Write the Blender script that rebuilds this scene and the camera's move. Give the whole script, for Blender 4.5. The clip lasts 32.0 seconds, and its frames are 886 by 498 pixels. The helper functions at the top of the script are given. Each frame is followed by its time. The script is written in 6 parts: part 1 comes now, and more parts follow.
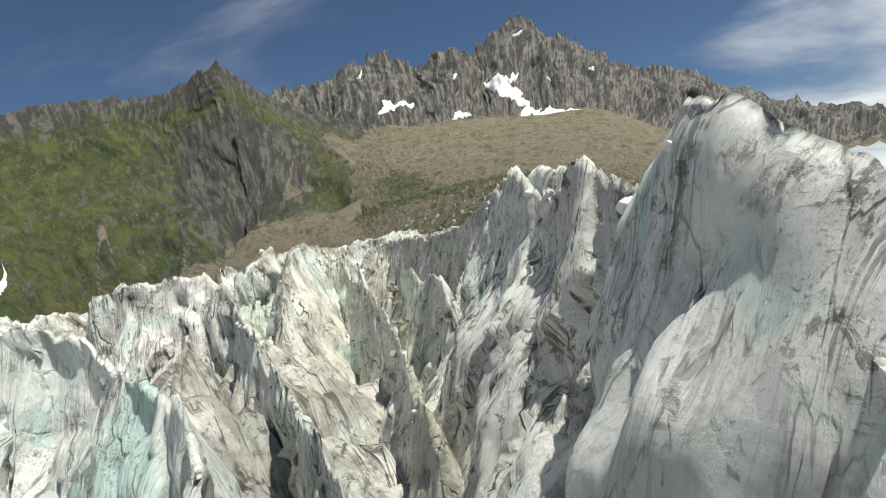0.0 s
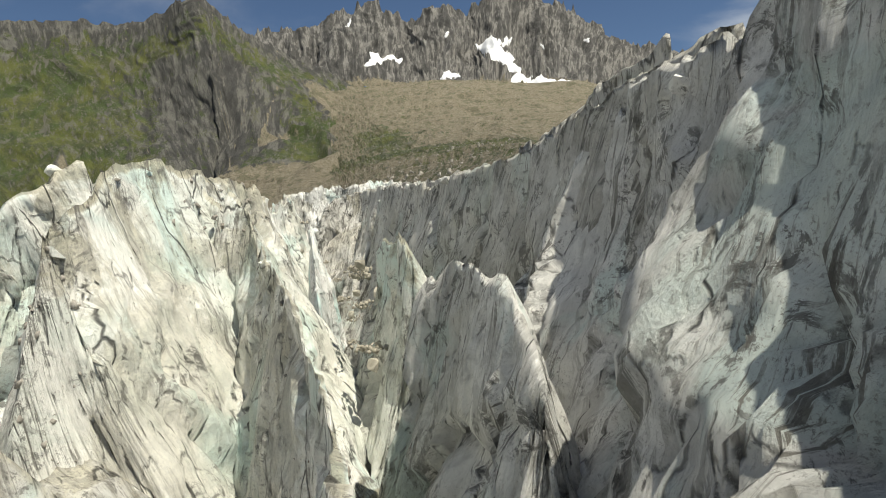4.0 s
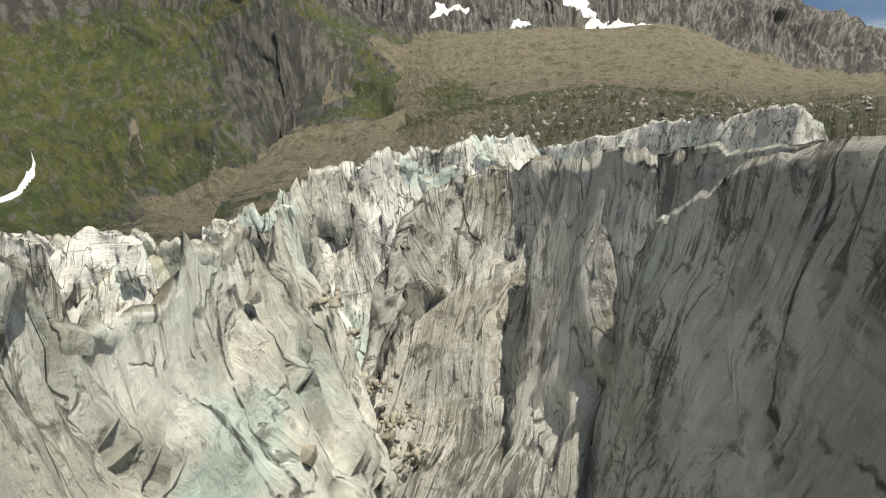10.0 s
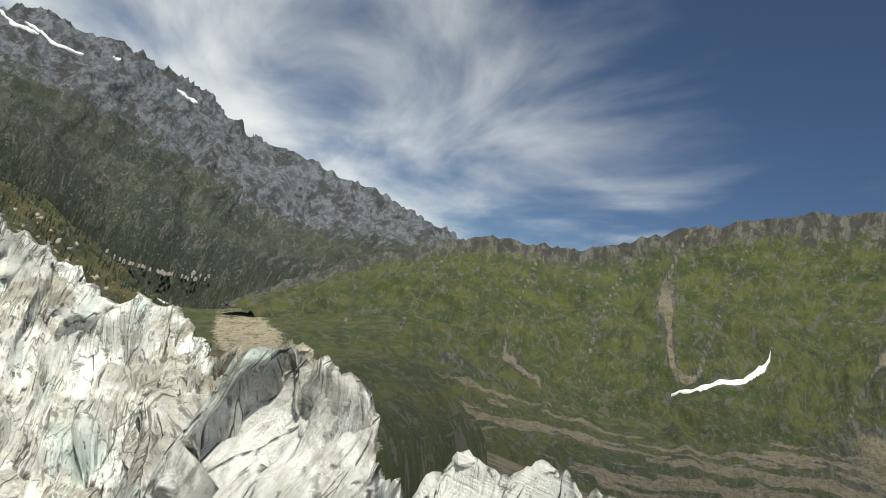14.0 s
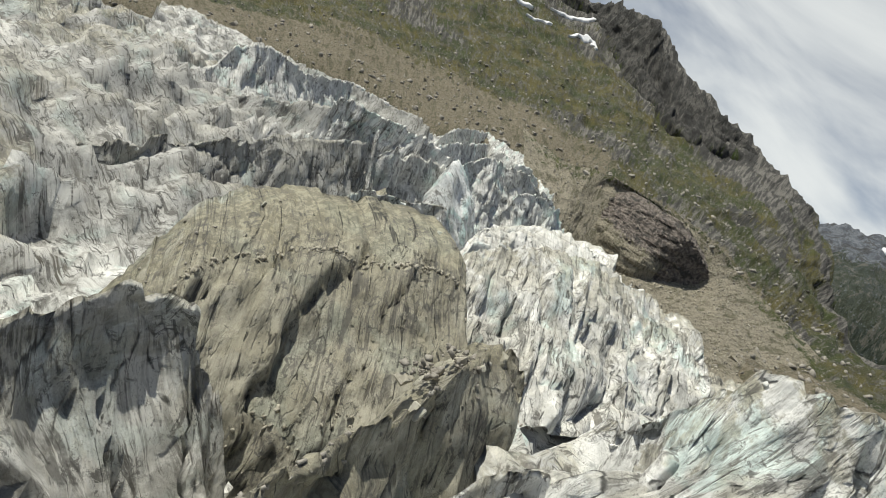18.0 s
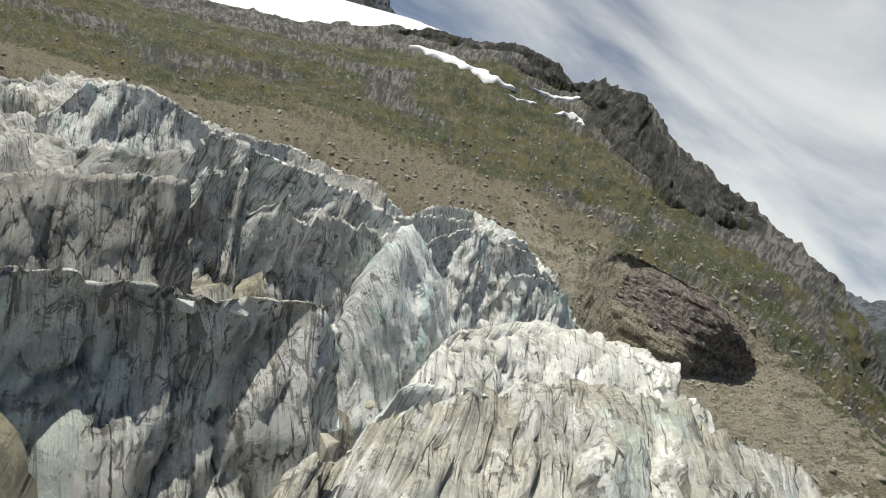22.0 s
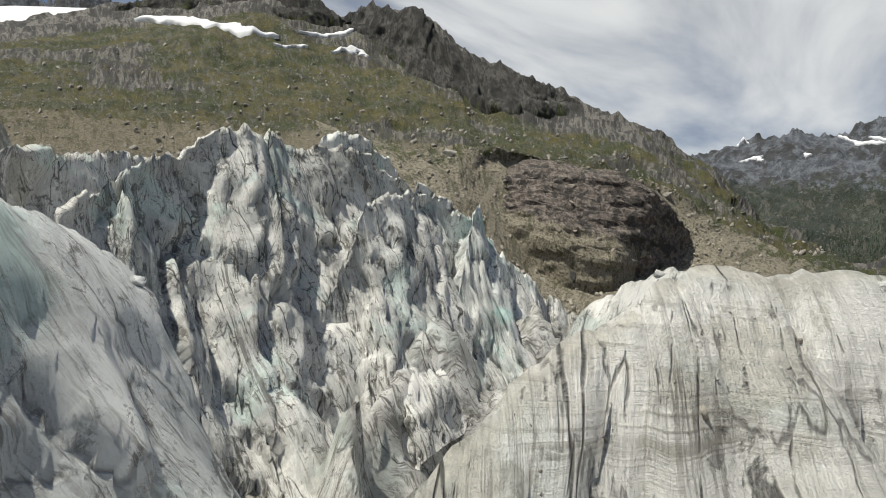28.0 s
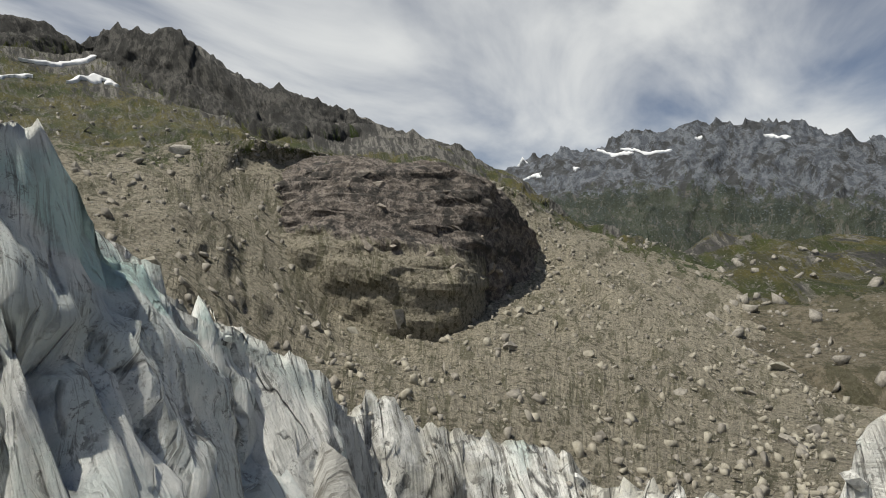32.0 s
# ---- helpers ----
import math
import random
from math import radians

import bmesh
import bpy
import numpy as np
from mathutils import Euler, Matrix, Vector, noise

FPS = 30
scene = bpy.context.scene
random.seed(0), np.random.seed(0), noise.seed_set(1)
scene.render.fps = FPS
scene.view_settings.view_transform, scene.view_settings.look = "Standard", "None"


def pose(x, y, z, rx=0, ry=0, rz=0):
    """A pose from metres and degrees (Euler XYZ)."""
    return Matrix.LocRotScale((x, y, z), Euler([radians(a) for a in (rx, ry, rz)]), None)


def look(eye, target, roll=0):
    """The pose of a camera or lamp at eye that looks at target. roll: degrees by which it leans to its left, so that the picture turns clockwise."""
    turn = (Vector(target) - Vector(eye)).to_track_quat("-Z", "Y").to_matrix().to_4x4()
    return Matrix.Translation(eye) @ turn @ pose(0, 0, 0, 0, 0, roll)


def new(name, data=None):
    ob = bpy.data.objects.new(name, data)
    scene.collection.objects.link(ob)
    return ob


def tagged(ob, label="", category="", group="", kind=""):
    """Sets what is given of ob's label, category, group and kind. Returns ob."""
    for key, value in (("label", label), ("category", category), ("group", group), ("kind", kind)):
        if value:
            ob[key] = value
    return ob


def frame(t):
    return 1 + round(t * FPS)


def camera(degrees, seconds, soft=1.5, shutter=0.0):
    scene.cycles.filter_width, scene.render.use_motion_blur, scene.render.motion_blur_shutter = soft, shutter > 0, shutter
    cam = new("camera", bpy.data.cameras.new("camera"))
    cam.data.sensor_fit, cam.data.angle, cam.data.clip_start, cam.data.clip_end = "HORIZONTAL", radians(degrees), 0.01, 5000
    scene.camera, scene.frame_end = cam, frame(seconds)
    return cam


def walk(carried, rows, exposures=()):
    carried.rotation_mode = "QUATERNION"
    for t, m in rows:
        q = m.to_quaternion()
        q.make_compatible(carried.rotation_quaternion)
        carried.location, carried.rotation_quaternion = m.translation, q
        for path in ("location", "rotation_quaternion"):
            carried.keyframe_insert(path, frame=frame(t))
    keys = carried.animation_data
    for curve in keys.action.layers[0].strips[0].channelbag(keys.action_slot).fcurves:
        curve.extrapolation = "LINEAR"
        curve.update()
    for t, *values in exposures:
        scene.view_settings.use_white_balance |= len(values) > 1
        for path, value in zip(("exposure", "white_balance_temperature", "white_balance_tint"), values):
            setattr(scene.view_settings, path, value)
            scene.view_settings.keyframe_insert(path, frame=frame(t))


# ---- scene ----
cam = camera(72.0, 32.0, soft=1.0)

# seconds, place, turn
ROWS = [
    (0.0, 0.00, -0.00, -0.00, 90.00, 8.50, -0.00),
    (0.5, -1.15, 4.56, -0.23, 87.83, 9.00, -1.52),
    (1.0, -1.97, 9.19, -0.34, 86.85, 9.74, -2.87),
    (1.5, -2.44, 14.41, -0.26, 86.31, 9.84, -4.12),
    (2.0, -2.75, 19.53, -0.37, 86.06, 10.26, -4.97),
    (2.5, -2.83, 24.57, -0.51, 85.77, 9.79, -5.45),
    (4.5, -3.22, 45.58, -0.16, 86.70, 0.56, 0.24),
    (5.0, -3.15, 51.09, 0.07, 87.18, -2.48, 3.04),
    (5.5, -3.29, 56.31, 0.61, 87.13, -5.29, 5.59),
    (6.0, -3.67, 61.40, 1.21, 86.16, -4.49, 7.38),
    (6.5, -4.22, 66.19, 1.79, 83.64, -0.22, 6.65),
    (7.0, -5.08, 70.90, 2.25, 84.32, 1.64, 7.03),
    (7.5, -6.12, 75.64, 2.43, 83.96, 0.39, 7.62),
    (8.0, -7.23, 80.13, 2.66, 83.97, -0.27, 6.23),
    (8.5, -8.56, 85.05, 2.80, 83.39, -0.21, 6.28),
    (9.0, -9.93, 89.97, 2.88, 82.82, -0.09, 6.15),
    (9.5, -11.33, 95.01, 3.00, 82.82, 0.32, 5.55),
    (10.0, -12.50, 99.98, 3.03, 82.81, 4.47, 3.92),
    (10.5, -13.89, 104.78, 3.28, 84.87, 3.63, 3.40),
    (11.0, -15.58, 109.36, 3.63, 88.52, -0.02, 3.32),
    (11.5, -17.48, 113.67, 4.04, 93.20, -4.30, 4.12),
    (12.0, -19.47, 117.56, 4.50, 95.64, -7.47, 12.69),
    (12.5, -21.44, 120.85, 4.95, 96.54, -13.41, 21.98),
    (13.0, -23.43, 123.67, 5.39, 97.48, -14.99, 34.43),
    (13.5, -25.51, 126.11, 5.83, 96.72, -16.84, 50.03),
    (14.0, -27.70, 128.21, 6.26, 94.66, -17.29, 65.69),
    (14.5, -30.18, 129.28, 6.69, 92.04, -17.62, 81.62),
    (15.0, -32.19, 129.71, 7.09, 89.44, -17.33, 97.59),
    (15.5, -34.63, 129.52, 7.21, 86.27, -19.91, 113.48),
    (17.5, -45.42, 120.35, 5.91, 79.04, -24.39, 149.01),
    (18.0, -49.08, 117.53, 6.12, 79.30, -27.13, 155.29),
    (18.5, -53.35, 113.91, 6.24, 79.74, -26.53, 154.90),
    (19.0, -57.05, 109.88, 6.07, 81.45, -24.87, 153.29),
    (19.5, -60.46, 105.60, 5.82, 82.23, -23.63, 154.05),
    (20.0, -63.64, 100.87, 5.88, 82.76, -24.03, 155.78),
    (20.5, -66.74, 95.88, 5.54, 83.17, -25.56, 157.52),
    (21.0, -69.94, 90.50, 5.21, 84.52, -25.48, 157.29),
    (21.5, -73.02, 84.63, 4.68, 85.71, -24.77, 156.77),
    (22.0, -76.07, 78.63, 4.16, 88.03, -24.03, 154.63),
    (22.5, -78.94, 72.37, 3.40, 89.53, -22.10, 153.76),
    (23.0, -81.98, 65.75, 2.52, 91.71, -18.93, 150.94),
    (23.5, -84.75, 59.55, 1.78, 92.80, -16.18, 147.00),
    (24.0, -87.23, 53.85, 1.23, 92.94, -12.90, 143.24),
    (24.5, -89.68, 48.59, 0.79, 91.86, -8.41, 140.05),
    (25.0, -92.65, 43.51, 0.41, 92.76, -4.05, 137.58),
    (25.5, -96.10, 38.27, -0.02, 92.99, -1.59, 136.02),
    (26.0, -99.59, 33.40, -0.43, 91.85, -3.32, 136.05),
    (26.5, -102.88, 28.62, -0.68, 90.26, -6.73, 137.03),
    (28.5, -119.12, 13.06, -1.99, 88.76, -4.17, 137.78),
    (29.0, -123.63, 8.92, -2.28, 87.96, -3.18, 136.69),
    (29.5, -128.27, 4.59, -2.55, 89.22, -1.09, 132.41),
    (30.0, -132.98, 0.21, -2.76, 90.02, 2.52, 127.88),
    (30.5, -137.87, -3.86, -2.91, 90.43, 5.15, 125.28),
    (31.0, -143.04, -7.45, -3.06, 91.03, 6.95, 124.57),
    (31.5, -148.35, -10.28, -2.85, 91.38, 7.16, 122.63),
    (32.0, -154.14, -13.22, -2.23, 92.88, 2.95, 120.41),
]
walk(cam, [(t, pose(x, y, z, rx, ry, rz)) for t, x, y, z, rx, ry, rz in ROWS], [(0.0, 0.18, 6700, 5), (5.0, 0.27, 7000, 6), (10.5, 0.13, 7050, 6), (13.0, 0.12, 6800, 4), (18.0, -0.02, 6650, 5), (25.0, 0.00, 6650, 6), (28.5, -0.06, 6700, 7), (32.0, -0.11, 6700, 7)])

# ---- light ----
SUN = Vector((0.35, -0.23, 0.91)).normalized()
lamp = bpy.data.lights.new("sun", "SUN")
lamp.energy, lamp.angle, lamp.color = 5.0, radians(0.5), (1.0, 0.95, 0.86)
sun = new("sun", lamp)
sun.matrix_world = look((0, 0, 900), Vector((0, 0, 900)) - SUN)


def sky():
    world = bpy.data.worlds.new("sky")
    scene.world = world
    world.use_nodes = True
    nt = world.node_tree
    nt.nodes.clear()
    out, bg = nt.nodes.new("ShaderNodeOutputWorld"), nt.nodes.new("ShaderNodeBackground")
    tex = nt.nodes.new("ShaderNodeTexSky")
    tex.sky_type, tex.sun_disc = "NISHITA", False
    tex.sun_elevation = math.asin(SUN.z)
    tex.sun_rotation = math.atan2(SUN.x, SUN.y)
    tex.altitude, tex.air_density, tex.dust_density, tex.ozone_density = 2300, 1.0, 0.6, 2.0
    co = nt.nodes.new("ShaderNodeTexCoord")
    # thin streaks of cirrus on a plane high above
    sep = nt.nodes.new("ShaderNodeSeparateXYZ")
    nt.links.new(co.outputs["Generated"], sep.inputs[0])
    up = nt.nodes.new("ShaderNodeMath")
    up.operation, up.inputs[1].default_value = "MAXIMUM", 0.02
    nt.links.new(sep.outputs["Z"], up.inputs[0])
    lift = nt.nodes.new("ShaderNodeMath")
    lift.operation, lift.inputs[1].default_value = "ADD", 0.16
    nt.links.new(up.outputs[0], lift.inputs[0])
    comb = nt.nodes.new("ShaderNodeCombineXYZ")
    for k, axis in enumerate("XY"):
        div = nt.nodes.new("ShaderNodeMath")
        div.operation = "DIVIDE"
        nt.links.new(sep.outputs[axis], div.inputs[0])
        nt.links.new(lift.outputs[0], div.inputs[1])
        nt.links.new(div.outputs[0], comb.inputs[k])
    mp = nt.nodes.new("ShaderNodeMapping")
    mp.inputs["Rotation"].default_value = (0, 0, radians(35))
    mp.inputs["Scale"].default_value = (0.6, 1.25, 1)
    mp.inputs["Location"].default_value = (1.7, 0.6, 0)
    nt.links.new(comb.outputs[0], mp.inputs[0])
    n1 = nt.nodes.new("ShaderNodeTexNoise")
    n1.inputs["Scale"].default_value, n1.inputs["Detail"].default_value = 1.3, 9
    n1.inputs["Roughness"].default_value, n1.inputs["Distortion"].default_value = 0.52, 0.45
    nt.links.new(mp.outputs[0], n1.inputs["Vector"])
    # more cloud towards the valley and the south-west
    bias = nt.nodes.new("ShaderNodeMapRange")
    bias.inputs["From Min"].default_value, bias.inputs["From Max"].default_value = -0.25, -0.95
    bias.inputs["To Min"].default_value, bias.inputs["To Max"].default_value = -0.10, 0.17
    south = nt.nodes.new("ShaderNodeMath")
    south.operation, south.inputs[1].default_value = "MULTIPLY", 0.5
    nt.links.new(sep.outputs["Y"], south.inputs[0])
    toward = nt.nodes.new("ShaderNodeMath")
    nt.links.new(sep.outputs["X"], toward.inputs[0])
    nt.links.new(south.outputs[0], toward.inputs[1])
    nt.links.new(toward.outputs[0], bias.inputs["Value"])
    # and some low in the east
    east = nt.nodes.new("ShaderNodeMapRange")
    east.inputs["From Min"].default_value, east.inputs["From Max"].default_value = 0.35, 0.62
    east.inputs["To Min"].default_value, east.inputs["To Max"].default_value = 0.0, 0.24
    nt.links.new(sep.outputs["X"], east.inputs["Value"])
    both = nt.nodes.new("ShaderNodeMath")
    nt.links.new(bias.outputs[0], both.inputs[0])
    nt.links.new(east.outputs[0], both.inputs[1])
    add = nt.nodes.new("ShaderNodeMath")
    nt.links.new(n1.outputs["Fac"], add.inputs[0])
    nt.links.new(both.outputs[0], add.inputs[1])
    ramp = nt.nodes.new("ShaderNodeMapRange")
    ramp.interpolation_type = "SMOOTHSTEP"
    ramp.inputs["From Min"].default_value, ramp.inputs["From Max"].default_value = 0.40, 0.88
    ramp.inputs["To Max"].default_value = 0.84
    nt.links.new(add.outputs[0], ramp.inputs["Value"])
    tint = nt.nodes.new("ShaderNodeMix")
    tint.data_type, tint.blend_type = "RGBA", "MULTIPLY"
    tint.inputs["Factor"].default_value = 1.0
    tint.inputs["B"].default_value = (0.46, 0.50, 0.56, 1)
    nt.links.new(tex.outputs[0], tint.inputs["A"])
    mix = nt.nodes.new("ShaderNodeMix")
    mix.data_type = "RGBA"
    mix.inputs["B"].default_value = (8.0, 8.1, 8.2, 1)
    nt.links.new(ramp.outputs[0], mix.inputs["Factor"])
    nt.links.new(tint.outputs["Result"], mix.inputs["A"])
    nt.links.new(mix.outputs["Result"], bg.inputs["Color"])
    bg.inputs["Strength"].default_value = 0.115
    nt.links.new(bg.outputs[0], out.inputs[0])


sky()


# ---- materials ----
class Nodes:
    """Short hand for building a node material."""

    def __init__(self, name):
        self.m = bpy.data.materials.new(name)
        self.m.use_nodes = True
        self.t = self.m.node_tree
        self.bsdf = self.t.nodes["Principled BSDF"]

    def put(self, sock, v):
        if isinstance(v, bpy.types.NodeSocket):
            self.t.links.new(v, sock)
        elif v is not None:
            sock.default_value = v

    def place(self, scale=(1, 1, 1), rot=(0, 0, 0)):
        g = self.t.nodes.new("ShaderNodeNewGeometry")
        mp = self.t.nodes.new("ShaderNodeMapping")
        mp.inputs["Scale"].default_value, mp.inputs["Rotation"].default_value = scale, rot
        self.t.links.new(g.outputs["Position"], mp.inputs[0])
        return mp.outputs[0]

    def noise(self, vec, scale, detail=6, rough=0.55, dist=0.0):
        n = self.t.nodes.new("ShaderNodeTexNoise")
        self.put(n.inputs["Vector"], vec)
        for k, v in (("Scale", scale), ("Detail", detail), ("Roughness", rough), ("Distortion", dist)):
            n.inputs[k].default_value = v
        return n.outputs["Fac"]

    def cells(self, vec, scale, feature="DISTANCE_TO_EDGE"):
        n = self.t.nodes.new("ShaderNodeTexVoronoi")
        n.feature = feature
        self.put(n.inputs["Vector"], vec)
        n.inputs["Scale"].default_value = scale
        return n.outputs["Distance"]

    def warp(self, vec, scale, amount):
        """The place vec, bent by noise."""
        t = self.t.nodes.new("ShaderNodeTexNoise")
        self.put(t.inputs["Vector"], vec)
        t.inputs["Scale"].default_value, t.inputs["Detail"].default_value = scale, 5
        off, size, add = (self.t.nodes.new("ShaderNodeVectorMath") for _ in range(3))
        off.operation, size.operation, add.operation = "SUBTRACT", "SCALE", "ADD"
        off.inputs[1].default_value, size.inputs["Scale"].default_value = (0.5, 0.5, 0.5), amount
        self.t.links.new(t.outputs["Color"], off.inputs[0])
        self.t.links.new(off.outputs[0], size.inputs[0])
        self.put(add.inputs[0], vec)
        self.t.links.new(size.outputs[0], add.inputs[1])
        return add.outputs[0]

    def span(self, v, a, b, lo=0.0, hi=1.0):
        n = self.t.nodes.new("ShaderNodeMapRange")
        n.interpolation_type = "SMOOTHSTEP"
        self.put(n.inputs["Value"], v)
        for k, x in (("From Min", a), ("From Max", b), ("To Min", lo), ("To Max", hi)):
            n.inputs[k].default_value = x
        return n.outputs[0]

    def calc(self, op, a, b=None):
        n = self.t.nodes.new("ShaderNodeMath")
        n.operation = op
        self.put(n.inputs[0], a)
        self.put(n.inputs[1], b)
        return n.outputs[0]

    def mix(self, f, a, b):
        n = self.t.nodes.new("ShaderNodeMix")
        n.data_type = "RGBA"
        self.put(n.inputs["Factor"], f)
        for k, v in (("A", a), ("B", b)):
            self.put(n.inputs[k], (*v, 1) if isinstance(v, tuple) else v)
        return n.outputs["Result"]

    def attr(self, name):
        n = self.t.nodes.new("ShaderNodeAttribute")
        n.attribute_name = name
        return n.outputs["Fac"]

    def slope_place(self, stretch):
        """Along the slope and down it, in metres; stretch shortens what runs down."""
        c = self.t.nodes.new("ShaderNodeCombineXYZ")
        self.put(c.inputs[0], self.attr("along"))
        self.put(c.inputs[1], self.calc("MULTIPLY", self.attr("down"), stretch))
        return c.outputs[0]

    def upness(self):
        g = self.t.nodes.new("ShaderNodeNewGeometry")
        s = self.t.nodes.new("ShaderNodeSeparateXYZ")
        self.t.links.new(g.outputs["Normal"], s.inputs[0])
        return s.outputs["Z"]

    def rnd(self):
        return self.t.nodes.new("ShaderNodeObjectInfo").outputs["Random"]

    def finish(self, color, rough=0.8, bump=None, strength=0.5, depth=0.2, normal2=None):
        self.put(self.bsdf.inputs["Base Color"], (*color, 1) if isinstance(color, tuple) else color)
        self.put(self.bsdf.inputs["Roughness"], rough)
        if bump is not None:
            b = self.t.nodes.new("ShaderNodeBump")
            b.inputs["Strength"].default_value, b.inputs["Distance"].default_value = strength, depth
            self.put(b.inputs["Height"], bump)
            self.t.links.new(b.outputs[0], self.bsdf.inputs["Normal"])
        return self.m


def ice_material(name, white=(0.95, 0.95, 0.92), grey=(0.74, 0.75, 0.73), dirt=(0.19, 0.172, 0.108), dirty=0.0, grime=0.0, blue=0.25, banded=0.0, stripes=0.5, cracks=0.85, mud_pale=(0.40, 0.372, 0.26)):
    """Glacier ice. grime: how much dark grit; stripes: how strongly fine lines run down the faces; dirty: silt on what faces the sky."""
    n = Nodes(name)
    flat = n.place()
    broad = n.noise(flat, 0.11, 8, 0.62, 0.8)
    mid = n.noise(flat, 0.42, 9, 0.70, 0.7)
    grain = n.noise(flat, 4.0, 8, 0.80, 0.4)
    base = n.mix(n.span(n.noise(flat, 0.23, 9, 0.70, 0.6), 0.44, 0.56), grey, white)
    base = n.mix(n.calc("MULTIPLY", n.attr("tone"), 0.9), base, grey)
    # blue-green where clean ice is laid open
    clear = n.span(n.noise(flat, 0.16, 4, 0.5, 0.8), 0.53, 0.64)
    base = n.mix(n.calc("MULTIPLY", clear, blue * 1.5), base, (0.50, 0.73, 0.70))
    speck = n.noise(flat, 9.0, 6, 0.82)
    # silt that lies on what faces the sky, and in patches
    silt = n.calc("MULTIPLY", n.span(n.calc("ADD", n.upness(), n.calc("MULTIPLY", mid, 0.9)), 1.15 - 0.5 * dirty, 1.42 - 0.4 * dirty), 0.85)
    patch = n.span(n.noise(flat, 0.13, 10, 0.72, 0.9), 0.49 - 0.07 * dirty, 0.545, 0, 0.85)
    cover = n.calc("MULTIPLY", n.calc("MAXIMUM", silt, patch), n.attr("silt"))
    mud = n.mix(n.span(n.noise(flat, 1.3, 10, 0.76, 0.5), 0.46, 0.55), dirt, mud_pale)
    mud = n.mix(n.span(speck, 0.55, 0.585, 0, 0.7), mud, (0.10, 0.09, 0.065))
    base = n.mix(cover, base, mud)
    # grit gathers in some places and leaves others clean
    foul = n.span(n.noise(flat, 0.19, 8, 0.70, 1.1), 0.47 - 0.07 * grime, 0.58 - 0.06 * grime, 0.12, 1.0)
    # fine lines that run down the faces
    lines = n.noise(n.slope_place(0.085), 4.0, 7, 0.66, 0.5)
    broken = n.span(n.noise(n.slope_place(0.5), 0.35, 7, 0.7, 0.6), 0.40, 0.60)
    dark = n.calc("MULTIPLY", n.span(lines, 0.525, 0.57), n.calc("MULTIPLY", broken, n.calc("ADD", n.calc("MULTIPLY", foul, 0.6), 0.4)))
    base = n.mix(n.calc("MULTIPLY", dark, min(1.0, 0.60 + 0.75 * stripes)), base, (0.125, 0.116, 0.098))
    # broad stains, uneven at the edge
    stain = n.calc("MULTIPLY", n.span(n.noise(n.slope_place(0.45), 0.17, 10, 0.74, 1.2), 0.53, 0.565), n.span(broad, 0.46, 0.54))
    base = n.mix(n.calc("MULTIPLY", stain, 0.16 + 0.22 * max(0.0, grime)), base, (0.115, 0.105, 0.088))
    wide = n.noise(n.slope_place(0.16), 0.62, 11, 0.76, 0.9)
    wide = n.calc("MULTIPLY", n.span(wide, 0.560 - 0.02 * grime, 0.585 - 0.02 * grime), foul)
    base = n.mix(n.calc("MULTIPLY", wide, 0.62 + 0.2 * grime), base, (0.085, 0.082, 0.074))
    # blotches and specks of grit
    blotch = n.noise(flat, 0.85, 11, 0.76, 0.9)
    base = n.mix(n.calc("MULTIPLY", foul, n.span(blotch, 0.550, 0.580, 0, 0.72 + 0.15 * grime)), base, (0.10, 0.097, 0.09))
    base = n.mix(n.calc("MULTIPLY", foul, n.span(speck, 0.555, 0.585, 0, 0.55)), base, (0.17, 0.165, 0.15))
    # cracks: long ones that mostly run down, and short ones
    crack = n.cells(n.warp(n.slope_place(0.28), 0.35, 2.6), 0.27)
    crack = n.calc("MULTIPLY", n.span(crack, 0.001, 0.013, 1.0, 0.0), n.span(mid, 0.46, 0.54))
    chip = n.cells(n.warp(n.slope_place(0.45), 1.1, 1.0), 0.95)
    chip = n.calc("MULTIPLY", n.span(chip, 0.004, 0.05, 1.0, 0.0), n.span(n.noise(flat, 0.5, 6, 0.68, 0.5), 0.50, 0.58))
    base = n.mix(n.calc("MULTIPLY", crack, cracks), base, (0.030, 0.030, 0.029))
    base = n.mix(n.calc("MULTIPLY", chip, 0.8 * cracks), base, (0.07, 0.068, 0.063))
    # small broken faces catch the light one by one
    faces = n.cells(n.warp(n.slope_place(0.5), 0.9, 1.2), 0.8, "F1")
    bits = n.cells(n.warp(n.slope_place(0.6), 2.5, 0.5), 2.6, "F1")
    height = n.calc("ADD", n.calc("MULTIPLY", faces, 0.55), n.calc("MULTIPLY", bits, 0.22))
    height = n.calc("ADD", height, n.calc("MULTIPLY", n.calc("SUBTRACT", 1.0, lines), 0.55 + 0.5 * stripes))
    height = n.calc("ADD", height, n.calc("MULTIPLY", grain, 0.35))
    height = n.calc("ADD", height, n.calc("MULTIPLY", blotch, 0.6))
    height = n.calc("SUBTRACT", height, n.calc("ADD", n.calc("MULTIPLY", crack, 0.5), n.calc("MULTIPLY", chip, 0.25)))
    if banded:
        # yearly layers, bent and broken
        layer = n.noise(n.place((0.05, 0.05, 1.7), (0.06, 0.10, 0)), 1.0, 9, 0.72, 0.7)
        line = n.calc("MULTIPLY", n.span(layer, 0.54, 0.60), n.span(n.noise(flat, 0.14, 7, 0.66, 0.6), 0.40, 0.58))
        base = n.mix(n.calc("MULTIPLY", line, 0.85 * banded), base, (0.24, 0.225, 0.19))
        height = n.calc("ADD", height, n.calc("MULTIPLY", layer, 1.5 * banded))
    return n.finish(base, n.span(mid, 0.3, 0.7, 0.45, 0.75), height, 1.0, 0.22)


